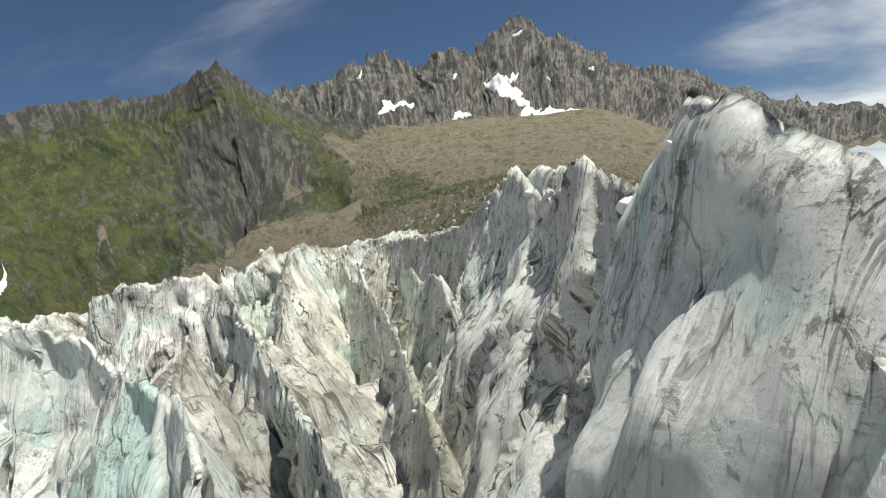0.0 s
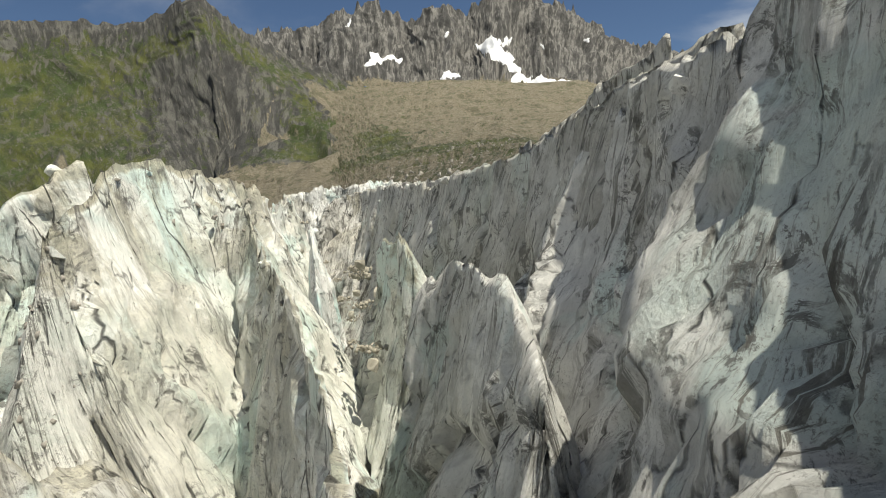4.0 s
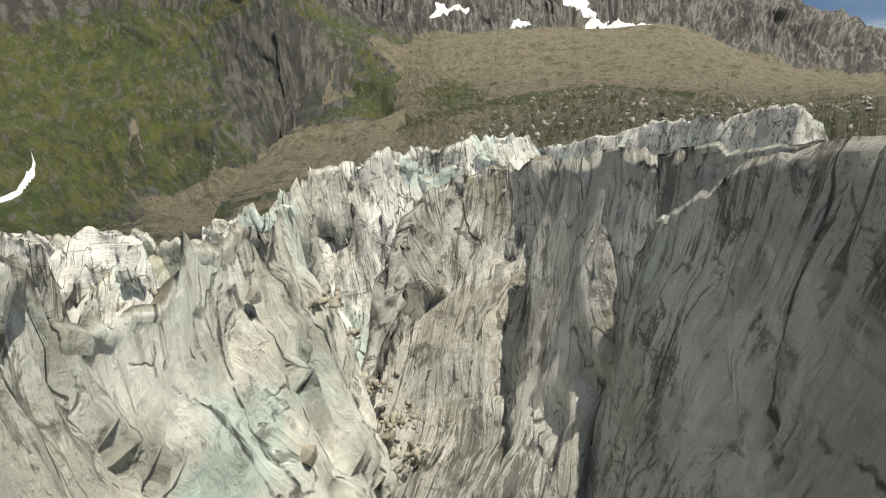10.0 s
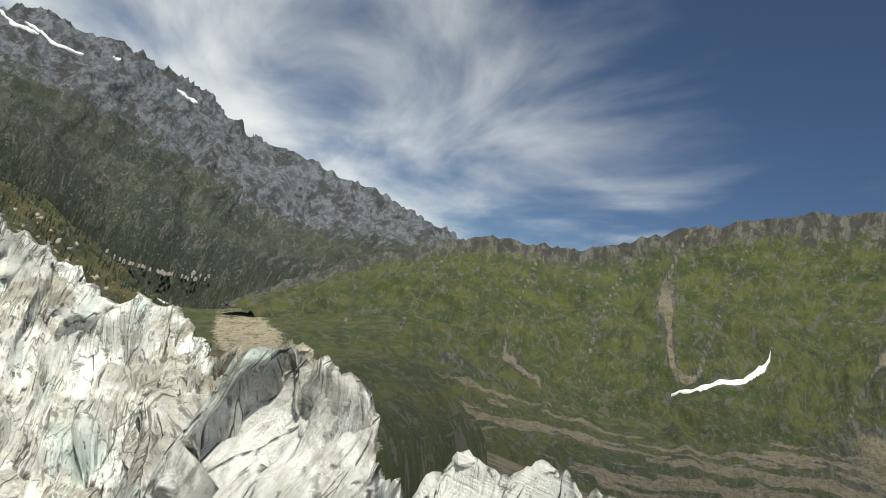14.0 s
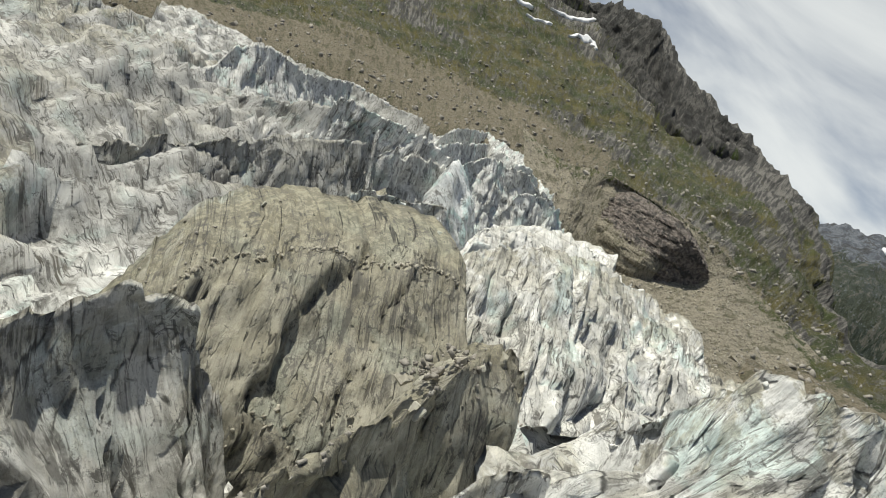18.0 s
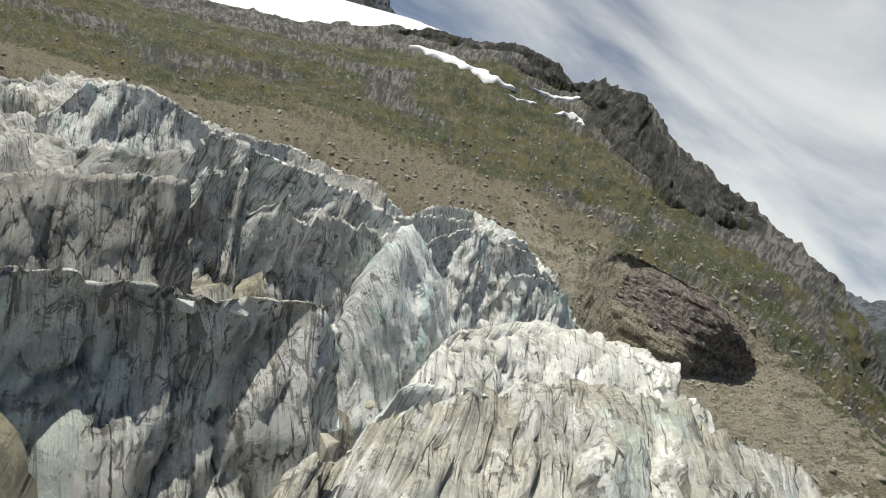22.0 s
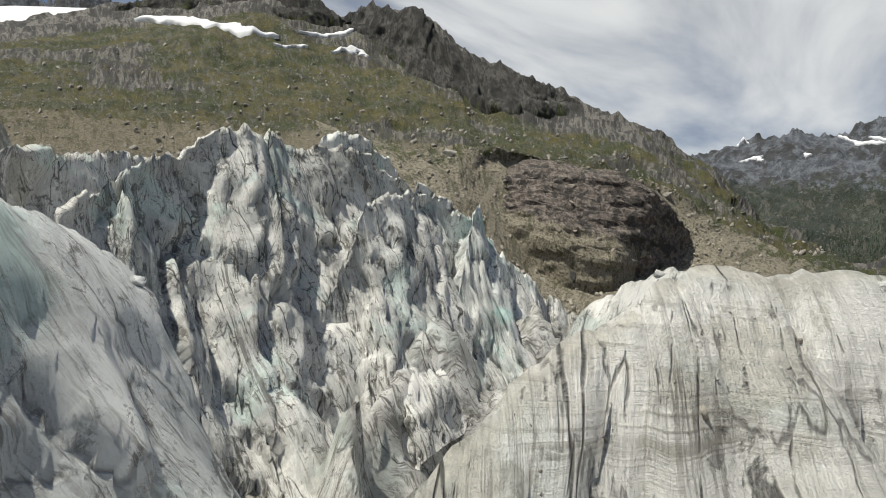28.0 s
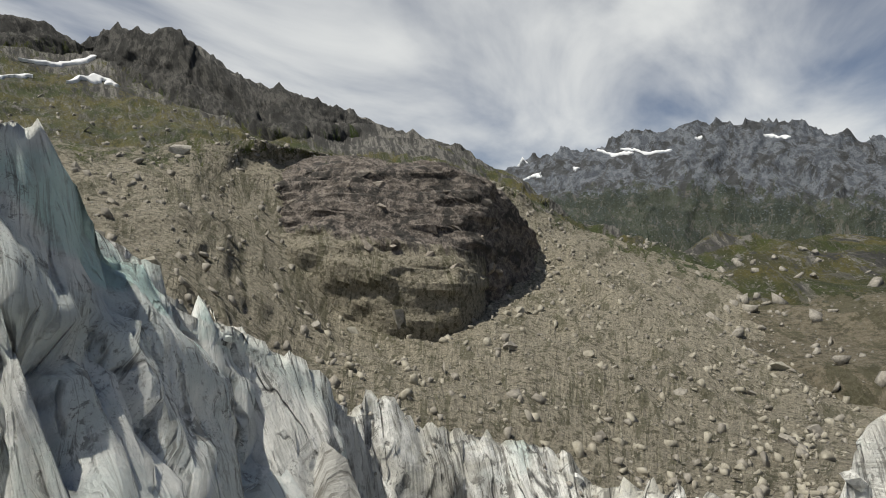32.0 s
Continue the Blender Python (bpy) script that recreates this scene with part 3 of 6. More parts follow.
def north_peak():
    """The grey granite peak and its jagged arms."""
    crest = [(-839, 2985, 817), (-575, 3023, 903), (-360, 3046, 934), (-186, 3086, 1019), (-8, 3114, 949), (145, 3144, 1005), (288, 3198, 970), (393, 3258, 1072), (612, 3344, 1184), (756, 3303, 1057), (895, 3243, 959), (1109, 3219, 795), (1254, 3173, 754), (1421, 3216, 735), (1662, 3236, 600), (2017, 3163, 450), (2450, 2950, 300)]
    shoulder = [(-741, 2640, 602), (-510, 2682, 656), (-319, 2699, 705), (-167, 2754, 742), (-8, 2771, 695), (125, 2765, 704), (250, 2808, 701), (339, 2838, 745), (528, 2899, 796), (645, 2839, 728), (773, 2816, 684), (953, 2782, 577), (1097, 2790, 529), (1229, 2795, 492), (1391, 2728, 408), (1639, 2592, 300), (1980, 2400, 190)]
    middle = [(-639, 2284, 417), (-442, 2330, 423), (-278, 2349, 456), (-144, 2359, 467), (-9, 2415, 456), (107, 2415, 444), (211, 2407, 441), (283, 2399, 439), (437, 2425, 442), (542, 2405, 427), (647, 2378, 421), (795, 2341, 352), (900, 2310, 287), (990, 2275, 243), (1118, 2216, 198), (1313, 2101, 160), (1560, 1950, 100)]
    rows = [crest, shoulder, middle]
    v, n = slope_surface(rows, 440, 180, 11, (26, 75, 24), 130, jag=60, fall=4.5, gully=0.9, sink=0, fine=0.16)
    k, u = np.linspace(0, 1, 180)[:, None], np.linspace(0, 1, 440)[None, :]
    ob = grid_object("mountain_peak", v, PEAK, {"grass": -0.6, "scree": np.clip((k - 0.82) / 0.15, 0, 1) * 0.8})
    tagged(ob, "jagged grey granite mountain peak streaked with old snow", "mountain", kind="structure")
    return v, n


def north_scree():
    """The tan moraine slopes between the peak and the ice."""
    crest = [(-431, 2504, 588), (-232, 2300, 472), (-109, 2260, 456), (91, 2307, 473), (394, 2327, 454), (686, 2312, 428), (892, 2204, 283), (1023, 2039, 199), (1140, 1737, 124)]
    shoulder = [(-334, 2051, 361), (-167, 1799, 290), (-84, 1687, 263), (61, 1687, 262), (272, 1664, 249), (466, 1619, 226), (598, 1524, 160), (694, 1427, 113), (794, 1249, 78)]
    middle = [(-225, 1464, 159), (-105, 1218, 132), (-41, 1152, 127), (51, 1100, 125), (156, 1037, 116), (272, 1010, 96), (362, 978, 76), (434, 944, 62), (505, 842, 46)]
    lower = [(-128, 880, 42), (-57, 697, 41), (-9, 628, 46), (29, 575, 46), (73, 528, 45), (112, 508, 35), (155, 503, 28), (198, 505, 26), (245, 476, 22)]
    foot = [(-62, 426, -7), (-33, 349, 0), (-13, 329, 5), (4, 318, 7), (26, 305, 8), (45, 300, 8), (64, 293, 7), (79, 285, 7), (100, 272, 7)]
    rows = [crest, shoulder, middle, lower, foot]
    v, n = slope_surface(rows, 240, 180, 23, (10, 14, 12, 7, 3), 110, jag=0, fall=2.5, gully=0.45)
    k = np.linspace(0, 1.2, 180)[:, None]
    u = np.linspace(0, 1, 240)[None, :]
    green = 0.75 * np.exp(-((u - 0.20 - 0.12 * (k - 0.4)) / 0.085) ** 2) * np.exp(-((k - 0.47) / 0.10) ** 2)
    green = green + 0.42 * np.exp(-((k - 0.62) / 0.05) ** 2) * (u < 0.65)
    ob = grid_object("scree_slope", v, LAND, {"grass": green + 0.24 + 0.22 * np.clip((k - 0.55) / 0.1, 0, 1) * np.clip((u - 0.05) / 0.3, 0, 1), "scree": 0.85})
    tagged(ob, "tan scree and old moraine slope with green strips", "scree slope", kind="structure")
    return v, n


def far_range():
    """The long range across the valley."""
    crest = [(-3748, -2532, 602), (-4065, -1985, 675), (-4173, -1704, 799), (-4263, -1434, 872), (-4333, -1237, 847), (-4377, -1017, 921), (-4409, -863, 934), (-4542, -353, 938), (-4552, -221, 928), (-4572, 27, 852), (-4582, 259, 751), (-4575, 472, 680), (-4466, 408, 709), (-4353, 983, 631), (-4134, 1466, 545), (-3910, 1806, 451), (-3604, 2311, 338)]
    shoulder = [(-3356, -2250, 428), (-3638, -1763, 507), (-3746, -1515, 551), (-3834, -1275, 583), (-3890, -1098, 596), (-3940, -902, 613), (-3968, -765, 633), (-4096, -336, 593), (-4107, -218, 571), (-4120, 5, 516), (-4121, 215, 456), (-4112, 407, 400), (-4004, 434, 343), (-3893, 899, 298), (-3733, 1309, 335), (-3609, 1640, 350), (-3360, 2143, 258)]
    middle = [(-2877, -1908, 272), (-3119, -1494, 334), (-3214, -1284, 354), (-3295, -1079, 329), (-3344, -929, 331), (-3388, -762, 333), (-3415, -645, 333), (-3533, -308, 237), (-3542, -208, 214), (-3549, -15, 183), (-3546, 165, 153), (-3535, 329, 112), (-3419, 397, 64), (-3421, 761, 80), (-3281, 1116, 132), (-3169, 1421, 202), (-2940, 1882, 148)]
    lower = [(-2477, -1622, 127), (-2685, -1269, 171), (-2771, -1089, 130), (-2838, -914, 114), (-2880, -784, 96), (-2918, -642, 103), (-2940, -542, 108), (-3042, -279, -4), (-3048, -194, -33), (-3053, -30, -65), (-3049, 123, -94), (-3038, 263, -122), (-2919, 355, -114), (-2887, 621, -71), (-2818, 929, -12), (-2718, 1216, 58), (-2515, 1623, 49)]
    rows = [crest, shoulder, middle, lower]
    v, n = slope_surface(rows, 400, 140, 37, (24, 60, 44, 20), 190, jag=60, fall=4, gully=0.9, sink=250)
    k = np.linspace(0, 1.3, 140)[:, None]
    # haze-blue base colours, not the rock's own grey
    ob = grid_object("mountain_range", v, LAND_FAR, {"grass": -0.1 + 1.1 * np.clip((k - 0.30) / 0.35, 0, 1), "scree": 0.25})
    tagged(ob, "distant grey mountain range with wooded lower flanks", "mountain", kind="structure")
    return v, n


def west_bank():
    """The near bank: crags and snow above, grass and boulders below."""
    crest = [(303, -995, 85), (93, -972, 134), (-87, -908, 168), (-206, -856, 203), (-297, -791, 238), (-366, -707, 250), (-415, -647, 261), (-472, -586, 239), (-512, -498, 235), (-544, -437, 189), (-566, -336, 140), (-554, -252, 105), (-532, -192, 73), (-453, -107, 20), (-419, -58, 6), (-422, 12, 1), (-437, 70, -17), (-415, 126, -43), (-354, 158, -60)]
    shoulder = [(161, -632, 32), (24, -616, 63), (-92, -597, 91), (-176, -588, 117), (-244, -558, 136), (-303, -524, 148), (-354, -494, 152), (-403, -456, 144), (-457, -396, 137), (-466, -337, 105), (-472, -255, 82), (-456, -185, 61), (-432, -134, 37), (-396, -81, 12), (-379, -44, 0), (-367, 30, -5), (-387, 78, -22), (-368, 126, -45), (-304, 151, -55)]
    middle = [(110, -506, 3), (-7, -469, 22), (-96, -444, 40), (-160, -437, 64), (-209, -406, 66), (-251, -371, 66), (-285, -340, 65), (-313, -301, 63), (-337, -249, 55), (-344, -207, 44), (-350, -158, 33), (-353, -118, 23), (-347, -87, 11), (-334, -54, -1), (-317, -24, -9), (-309, 47, -10), (-317, 87, -25), (-298, 125, -40), (-254, 145, -50)]
    lower = [(84, -445, -16), (-24, -383, 0), (-98, -347, 14), (-147, -329, 28), (-185, -300, 28), (-214, -269, 29), (-236, -236, 28), (-262, -213, 28), (-283, -183, 25), (-296, -158, 21), (-310, -127, 14), (-314, -95, 9), (-303, -63, -1), (-295, -38, -10), (-279, -13, -16), (-252, 64, -13), (-247, 96, -26), (-228, 123, -34), (-205, 139, -44)]
    foot = [(61, -388, -29), (-35, -328, -17), (-101, -285, -8), (-141, -268, 2), (-170, -238, 2), (-189, -200, 2), (-205, -171, 1), (-233, -166, 1), (-259, -153, 0), (-272, -134, -3), (-283, -105, -8), (-284, -76, -11), (-266, -45, -16), (-260, -24, -22), (-243, -4, -24), (-194, 82, -15), (-187, 105, -26), (-177, 123, -31), (-164, 135, -39)]
    rows = [crest, shoulder, middle, lower, foot]
    v, n = slope_surface(rows, 390, 270, 51, (10, 9, 6, 3.0, 2.0), 42, jag=5, fall=2.6, gully=0.6, fine=0.09, calm=((0, 0.5, 0.58, 0.64, 1), (1, 1.3, 1, 0.15, 0.1)))
    k = np.linspace(0, 1.25, 270)[:, None]
    u = np.linspace(0, 1, 390)[None, :]
    # columns past the second begin at u = 0.1
    crag = np.clip((0.15 + 0.04 * np.sin(u * 11) - k) / 0.05, 0, 1) * np.clip((0.66 - u) / 0.06, 0, 1)
    crag = np.maximum(crag, capsules(u, k, ((0.52, 0.16, 0.62, 0.22, 0.035), (0.66, 0.07, 0.74, 0.10, 0.03))))
    grass = 0.70 - 1.25 * crag - 0.9 * np.clip((k - 0.62 - 0.06 * np.sin(u * 14)) / 0.12, 0, 1) + 0.5 * np.clip((u - 0.80) / 0.1, 0, 1)
    grass = grass - 0.35 * np.clip(vnoise(np.stack(np.broadcast_arrays(u * 22, k * 14, u * 0), -1), 8) * 2, 0, 1)
    ob = grid_object("bank_slope", v, LAND_NEAR, {"grass": grass, "scree": np.clip((k - 0.45) / 0.2, 0, 1)})
    tagged(ob, "steep grassy bank with boulders and dark crags", "hillside", kind="structure")
    return v, n


def crags():
    """Dark rock heads along the top of the bank."""
    knob = [(-274, -793, 220), (-302, -751, 233), (-324, -724, 242), (-350, -698, 243), (-377, -664, 246), (-386, -642, 249), (-406, -606, 249), (-429, -574, 242), (-449, -557, 225), (-463, -540, 216)]
    knob_foot = [(-270, -772, 213), (-296, -740, 226), (-318, -712, 229), (-344, -679, 230), (-368, -639, 225), (-376, -608, 217), (-396, -575, 213), (-423, -551, 215), (-443, -537, 213), (-458, -533, 213)]
    horn = [(-450, -585, 223), (-460, -537, 227), (-466, -505, 231), (-473, -483, 220), (-478, -455, 220), (-487, -440, 201), (-495, -423, 184), (-508, -391, 164), (-521, -357, 153), (-539, -325, 136), (-555, -298, 122), (-561, -277, 112)]
    horn_foot = [(-446, -578, 217), (-451, -516, 198), (-453, -475, 178), (-452, -443, 160), (-449, -403, 138), (-451, -381, 127), (-460, -364, 121), (-465, -337, 110), (-479, -309, 104), (-508, -302, 108), (-542, -288, 110), (-560, -276, 109)]
    heads = ((knob, knob_foot, 6, 4), (horn, horn_foot, 8, 7))
    for k, (top, foot, amp, jag) in enumerate(heads):
        top, foot = np.asarray(top, float), np.asarray(foot, float)
        back = top + (top - foot) * (1.2, 1.2, 0)
        back[:, 2] = foot[:, 2] - 12
        v, n = slope_surface([back, top, top * 0.45 + foot * 0.55 + (0, 0, -3), foot], 240, 90, 131 + k, (amp * 0.4, amp * 0.4, amp, amp), 24, fall=1.8, gully=0.6, sink=60, fine=0.16)
        w = np.linspace(0, 1.3, 90)[:, None]
        v[..., 2] += jag * np.exp(-((w - 0.33) / 0.12) ** 2) * (ridged(np.stack((np.broadcast_to(SLOPE["along"][:1] / 17, v.shape[:2]), w * 3 + v[..., 0] * 0, v[..., 0] * 0 + k), -1), 4, 0.55, 70 + k) - 0.35)
        ob = grid_object("rock_crag", v, CRAG, {"grass": -0.30 + 0.75 * np.clip((w - 0.65) / 0.35, 0, 1) - 0 * v[..., 0], "scree": 0.0})
        tagged(ob, "dark weathered rock crag above the grassy bank", "crag", "crags along the bank", kind="structure")


crags()
V_ALP, N_ALP = north_alp()
V_PEAK, N_PEAK = north_peak()
V_SCREE, N_SCREE = north_scree()
V_RANGE, N_RANGE = far_range()
V_BANK, N_BANK = west_bank()


def gully():
    """The tan wash that leads down into the valley."""
    crest = [(-2603, -9, -353), (-2508, 271, -308), (-2399, 429, -250), (-2273, 618, -168), (-2102, 870, -77)]
    shoulder = [(-1011, 127, -198), (-965, 213, -151), (-911, 270, -129), (-898, 353, -97), (-867, 460, -62)]
    middle = [(-496, 149, -114), (-478, 189, -91), (-465, 220, -77), (-455, 267, -62), (-464, 332, -49)]
    lower = [(-288, 151, -78), (-269, 171, -62), (-258, 187, -52), (-251, 214, -42), (-257, 254, -34)]
    foot = [(-186, 151, -63), (-176, 164, -53), (-171, 175, -46), (-167, 192, -38), (-172, 219, -30)]
    rows = [crest, shoulder, middle, lower, foot]
    v, n = slope_surface(rows, 110, 140, 91, (6, 8, 6, 4, 3), 60, fall=3, gully=0.7, sink=30)
    k, u = np.linspace(0, 1.2, 140)[:, None], np.linspace(0, 1, 110)[None, :]
    green = 1.5 * np.clip((np.abs(u - 0.45) - 0.16 - 0.08 * vnoise(np.stack(np.broadcast_arrays(k * 9, u * 0, u * 0 + 3), -1), 2)) / 0.1, 0, 1)
    ob = grid_object("gully_floor", v, GULLY, {"grass": green + 0.9 * np.clip((0.2 - k) / 0.1, 0, 1) - 0.3, "scree": 1.0})
    tagged(ob, "pale tan gully of silt below the ice", "gully", kind="structure")


GULLY = land_material("gully_silt", size=110.0, rock_b=(0.11, 0.10, 0.08), scree_a=(0.36, 0.31, 0.215), scree_b=(0.50, 0.44, 0.33))
gully()


def ground():
    """The bed under everything, out to the horizon, falling into the valley."""
    r = np.concatenate((np.linspace(0, 400, 60), np.linspace(420, 4950, 90)))
    a = np.linspace(0, 2 * math.pi, 181)
    x, y = -110 + r[:, None] * np.cos(a), 20 + r[:, None] * np.sin(a)
    valley = np.clip(np.cos(a - radians(185)), 0, 1) ** 0.7
    z = -42 - 0.02 * r[:, None] - np.clip(r[:, None] - 260, 0, 2600) * (0.04 + 0.22 * valley)
    v = np.stack((x, y, z), -1)
    v[..., 2] += fbm(v / 60, 4, seed=77) * np.clip(r[:, None] / 300, 0.3, 5)
    ob = grid_object("ground", v, LAND, {"grass": 0.3, "scree": 0.6, "along": v[..., 0], "down": v[..., 1]})
    tagged(ob, "stony valley ground under and beyond the glacier", "ground", kind="structure")


ground()

def snow_dome():
    """The white dome and the dark horn behind the bank."""
    crest = [(300, -3408, 391), (-25, -3351, 583), (-203, -3280, 687), (-391, -3239, 813), (-589, -3102, 847), (-834, -2938, 877), (-1066, -2861, 907)]
    shoulder = [(222, -2825, 233), (-46, -2822, 413), (-197, -2804, 512), (-363, -2776, 597), (-529, -2642, 641), (-731, -2484, 682), (-929, -2420, 703)]
    rows = [crest, shoulder]
    v, n = slope_surface(rows, 160, 60, 71, (6, 6), 200, sink=200, fine=0.02)
    ob = grid_object("snow_dome", v, SNOW, {})
    tagged(ob, "smooth white snow dome above the crags", "snowfield", kind="structure")
    crest = [(115, -4171, 800), (-122, -4147, 944), (-250, -4109, 1085), (-378, -4100, 1095), (-503, -4072, 1157), (-667, -4067, 1106), (-748, -3928, 1180), (-832, -3888, 1263), (-919, -3889, 1203), (-1013, -3893, 1121)]
    shoulder = [(66, -3816, 498), (-156, -3805, 594), (-285, -3790, 662), (-396, -3771, 725), (-512, -3750, 775), (-646, -3721, 830), (-736, -3647, 864), (-826, -3624, 890), (-891, -3606, 909), (-987, -3581, 921)]
    rows = [crest, shoulder]
    v, n = slope_surface(rows, 260, 70, 73, (30, 40), 120, jag=50, sink=200, fine=0.1)
    # the horns share the haze tint of the far range
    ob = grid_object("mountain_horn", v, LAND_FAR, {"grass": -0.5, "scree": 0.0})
    tagged(ob, "dark rock horns streaked with snow", "mountain", kind="structure")


def moraine():
    """The stony floor between the ice and the bank."""
    crest = [(-189.3, -116.2, 24.3), (-203.1, -100.1, 19.2), (-214.6, -97.1, 21.2), (-228.3, -93.1, 23.4), (-246.1, -89.3, 23.0), (-264.6, -81.4, 21.6), (-277.9, -70.5, 18.7), (-295.7, -61.4, 9.9), (-317.0, -39.8, -0.3), (-333.9, -15.9, -11.1), (-341.1, 12.8, -23.9), (-330, 62, -30)]
    shoulder = [(-177.1, -80.6, 8.5), (-189.1, -75.5, 6.8), (-197.0, -73.0, 6.2), (-221.5, -89.0, 15.5), (-245.9, -86.0, 18.0), (-260.7, -77.0, 15.5), (-271.7, -68.0, 11.0), (-278.0, -57.5, 4.0), (-278.2, -34.0, -8.9), (-285.3, -15.7, -16.6), (-281.2, 4.0, -23.4), (-280, 56, -24)]
    middle = [(-170.2, -60.5, -0.4), (-178.5, -56.9, -1.1), (-183.1, -53.9, -2.2), (-198.6, -62.0, -4.1), (-215.1, -64.8, -6.6), (-234.9, -64.6, -6.5), (-251.1, -59.7, -3.5), (-259.1, -50.3, -5.5), (-241.8, -28.5, -14.0), (-246.6, -15.4, -19.0), (-241.2, -1.8, -21.8), (-238, 52, -21)]
    lower = [(-165.6, -47.1, -6.6), (-171.4, -44.3, -7.9), (-174.5, -42.1, -8.8), (-179.0, -40.8, -10.4), (-184.3, -39.2, -12.1), (-190.6, -36.9, -13.8), (-196.5, -34.1, -15.5), (-201.9, -30.7, -17.1), (-208.7, -23.3, -19.1), (-211.5, -15.1, -19.7), (-209.2, -6.3, -19.0), (-202, 48, -19)]
    foot = [(-162.4, -37.6, -10.3), (-166.4, -35.4, -11.5), (-168.5, -33.8, -12.1), (-171.3, -32.5, -13.0), (-174.8, -31.3, -14.3), (-178.4, -29.3, -15.4), (-182.5, -27.6, -16.8), (-186.5, -25.4, -18.1), (-191.8, -20.5, -19.4), (-194.6, -14.9, -19.5), (-194.8, -8.4, -18.4), (-165, 45, -20)]
    rows = [crest, shoulder, middle, lower, foot]
    v, n = slope_surface(rows, 220, 150, 81, (1.2, 1.4, 1.5, 1.2, 1.0), 14, fall=1.5, gully=0.35, sink=14, fine=0.12)
    k, u = np.linspace(0, 1.25, 150)[:, None], np.linspace(0, 1, 220)[None, :]
    ob = grid_object("moraine_floor", v, MORAINE, {"grass": -0.2 + 0.65 * np.clip((0.22 - k) / 0.16, 0, 1) + 0.5 * np.clip((u - 0.75) / 0.2, 0, 1) * np.clip((0.25 - k) / 0.1, 0, 1), "scree": 0.85})
    tagged(ob, "grey-brown moraine of silt and rubble", "moraine", kind="structure")
    return v


def outcrop():
    """Banded rock face with a dark side, above the moraine."""
    top = np.asarray([(-226.4, -88.9, 14.8), (-231.9, -82.5, 17.5), (-235.9, -76.0, 18.0), (-239.6, -69.4, 16.7), (-243.2, -63.7, 16.2), (-246.1, -58.8, 14.6), (-255.3, -59.0, 12.6), (-268.9, -59.4, 6.5), (-280.2, -58.7, -1.6)])
    foot = np.asarray([(-216.8, -81.5, 4.4), (-218.9, -73.0, 2.4), (-220.7, -66.5, 0.3), (-223.3, -61.6, -1.8), (-227.9, -58.0, -2.6), (-233.8, -55.1, -3.2), (-242.6, -55.5, -4.9), (-256.7, -56.2, -6.8), (-274.3, -57.0, -8.0)])
    nu, nv = 260, 170
    a, b = spline(top, nu), spline(foot, nu)
    w = np.linspace(-0.18, 1.1, nv)[:, None, None]
    # steps: flat ledges between upright bands
    band = np.clip(w, 0, 1)
    steps = 11
    f = band * steps
    rise = (np.floor(f) + np.clip((f - np.floor(f)) * 2.2 - 0.9, 0, 1)) / steps
    v = a * (1 - band) + b * band
    v[..., 2] = (a[None, :, 2] * (1 - rise[..., 0]) + b[None, :, 2] * rise[..., 0])
    back = np.array((-0.6, -0.8, 0.0))
    v += back * np.clip(-w, 0, 1) * 60 + np.array((0, 0, -1)) * (np.clip(-w, 0, 1) * -20 + np.clip(w - 1, 0, 1) * 110)
    n = normals(v)
    if n[..., 2].mean() < 0:
        n = -n
    u = np.linspace(0, 1, nu)[None, :, None]
    block = vnoise(np.stack((v[..., 0] / 4 + v[..., 1] / 4, v[..., 2] / 1.6, v[..., 1] / 5), -1), 5)
    d = 0.8 * np.clip(block * 3, -1, 1) + 0.7 * ridged(v / 6, 4, 0.55, 7) + 0.25 * ridged(v / 1.4, 4, 0.6, 9)
    v = v + n * d[..., None] * 0.42
    talus = np.clip((w - 0.60) / 0.4, 0, 1)
    v += np.array((0.75, 0.65, 0.0)) * talus * 5.0 * (1 - np.clip((u - 0.55) / 0.15, 0, 1))
    ob = grid_object("rock_outcrop", v, OUTCROP, {"grass": -0.35 + 0.5 * np.clip((0.1 - w[..., 0]) / 0.1, 0, 1), "scree": 1.1 * talus[..., 0] * (u[..., 0] < 0.7), "along": v[..., 0] - v[..., 1], "down": v[..., 2]}, smooth=False)
    tagged(ob, "brown banded rock outcrop with a dark sheer side", "rock outcrop")
    rnd = random.Random(44)
    for k in range(26):
        # loose slabs that lie on the ledges
        i, j = rnd.randint(int(nv * 0.25), int(nv * 0.85)), rnd.randint(10, int(nu * 0.75))
        loose_block(v[i, j], rnd.uniform(0.4, 1.3), OUTCROP_LOOSE, k, ob, "rock_slab", 0.5)
    return ob


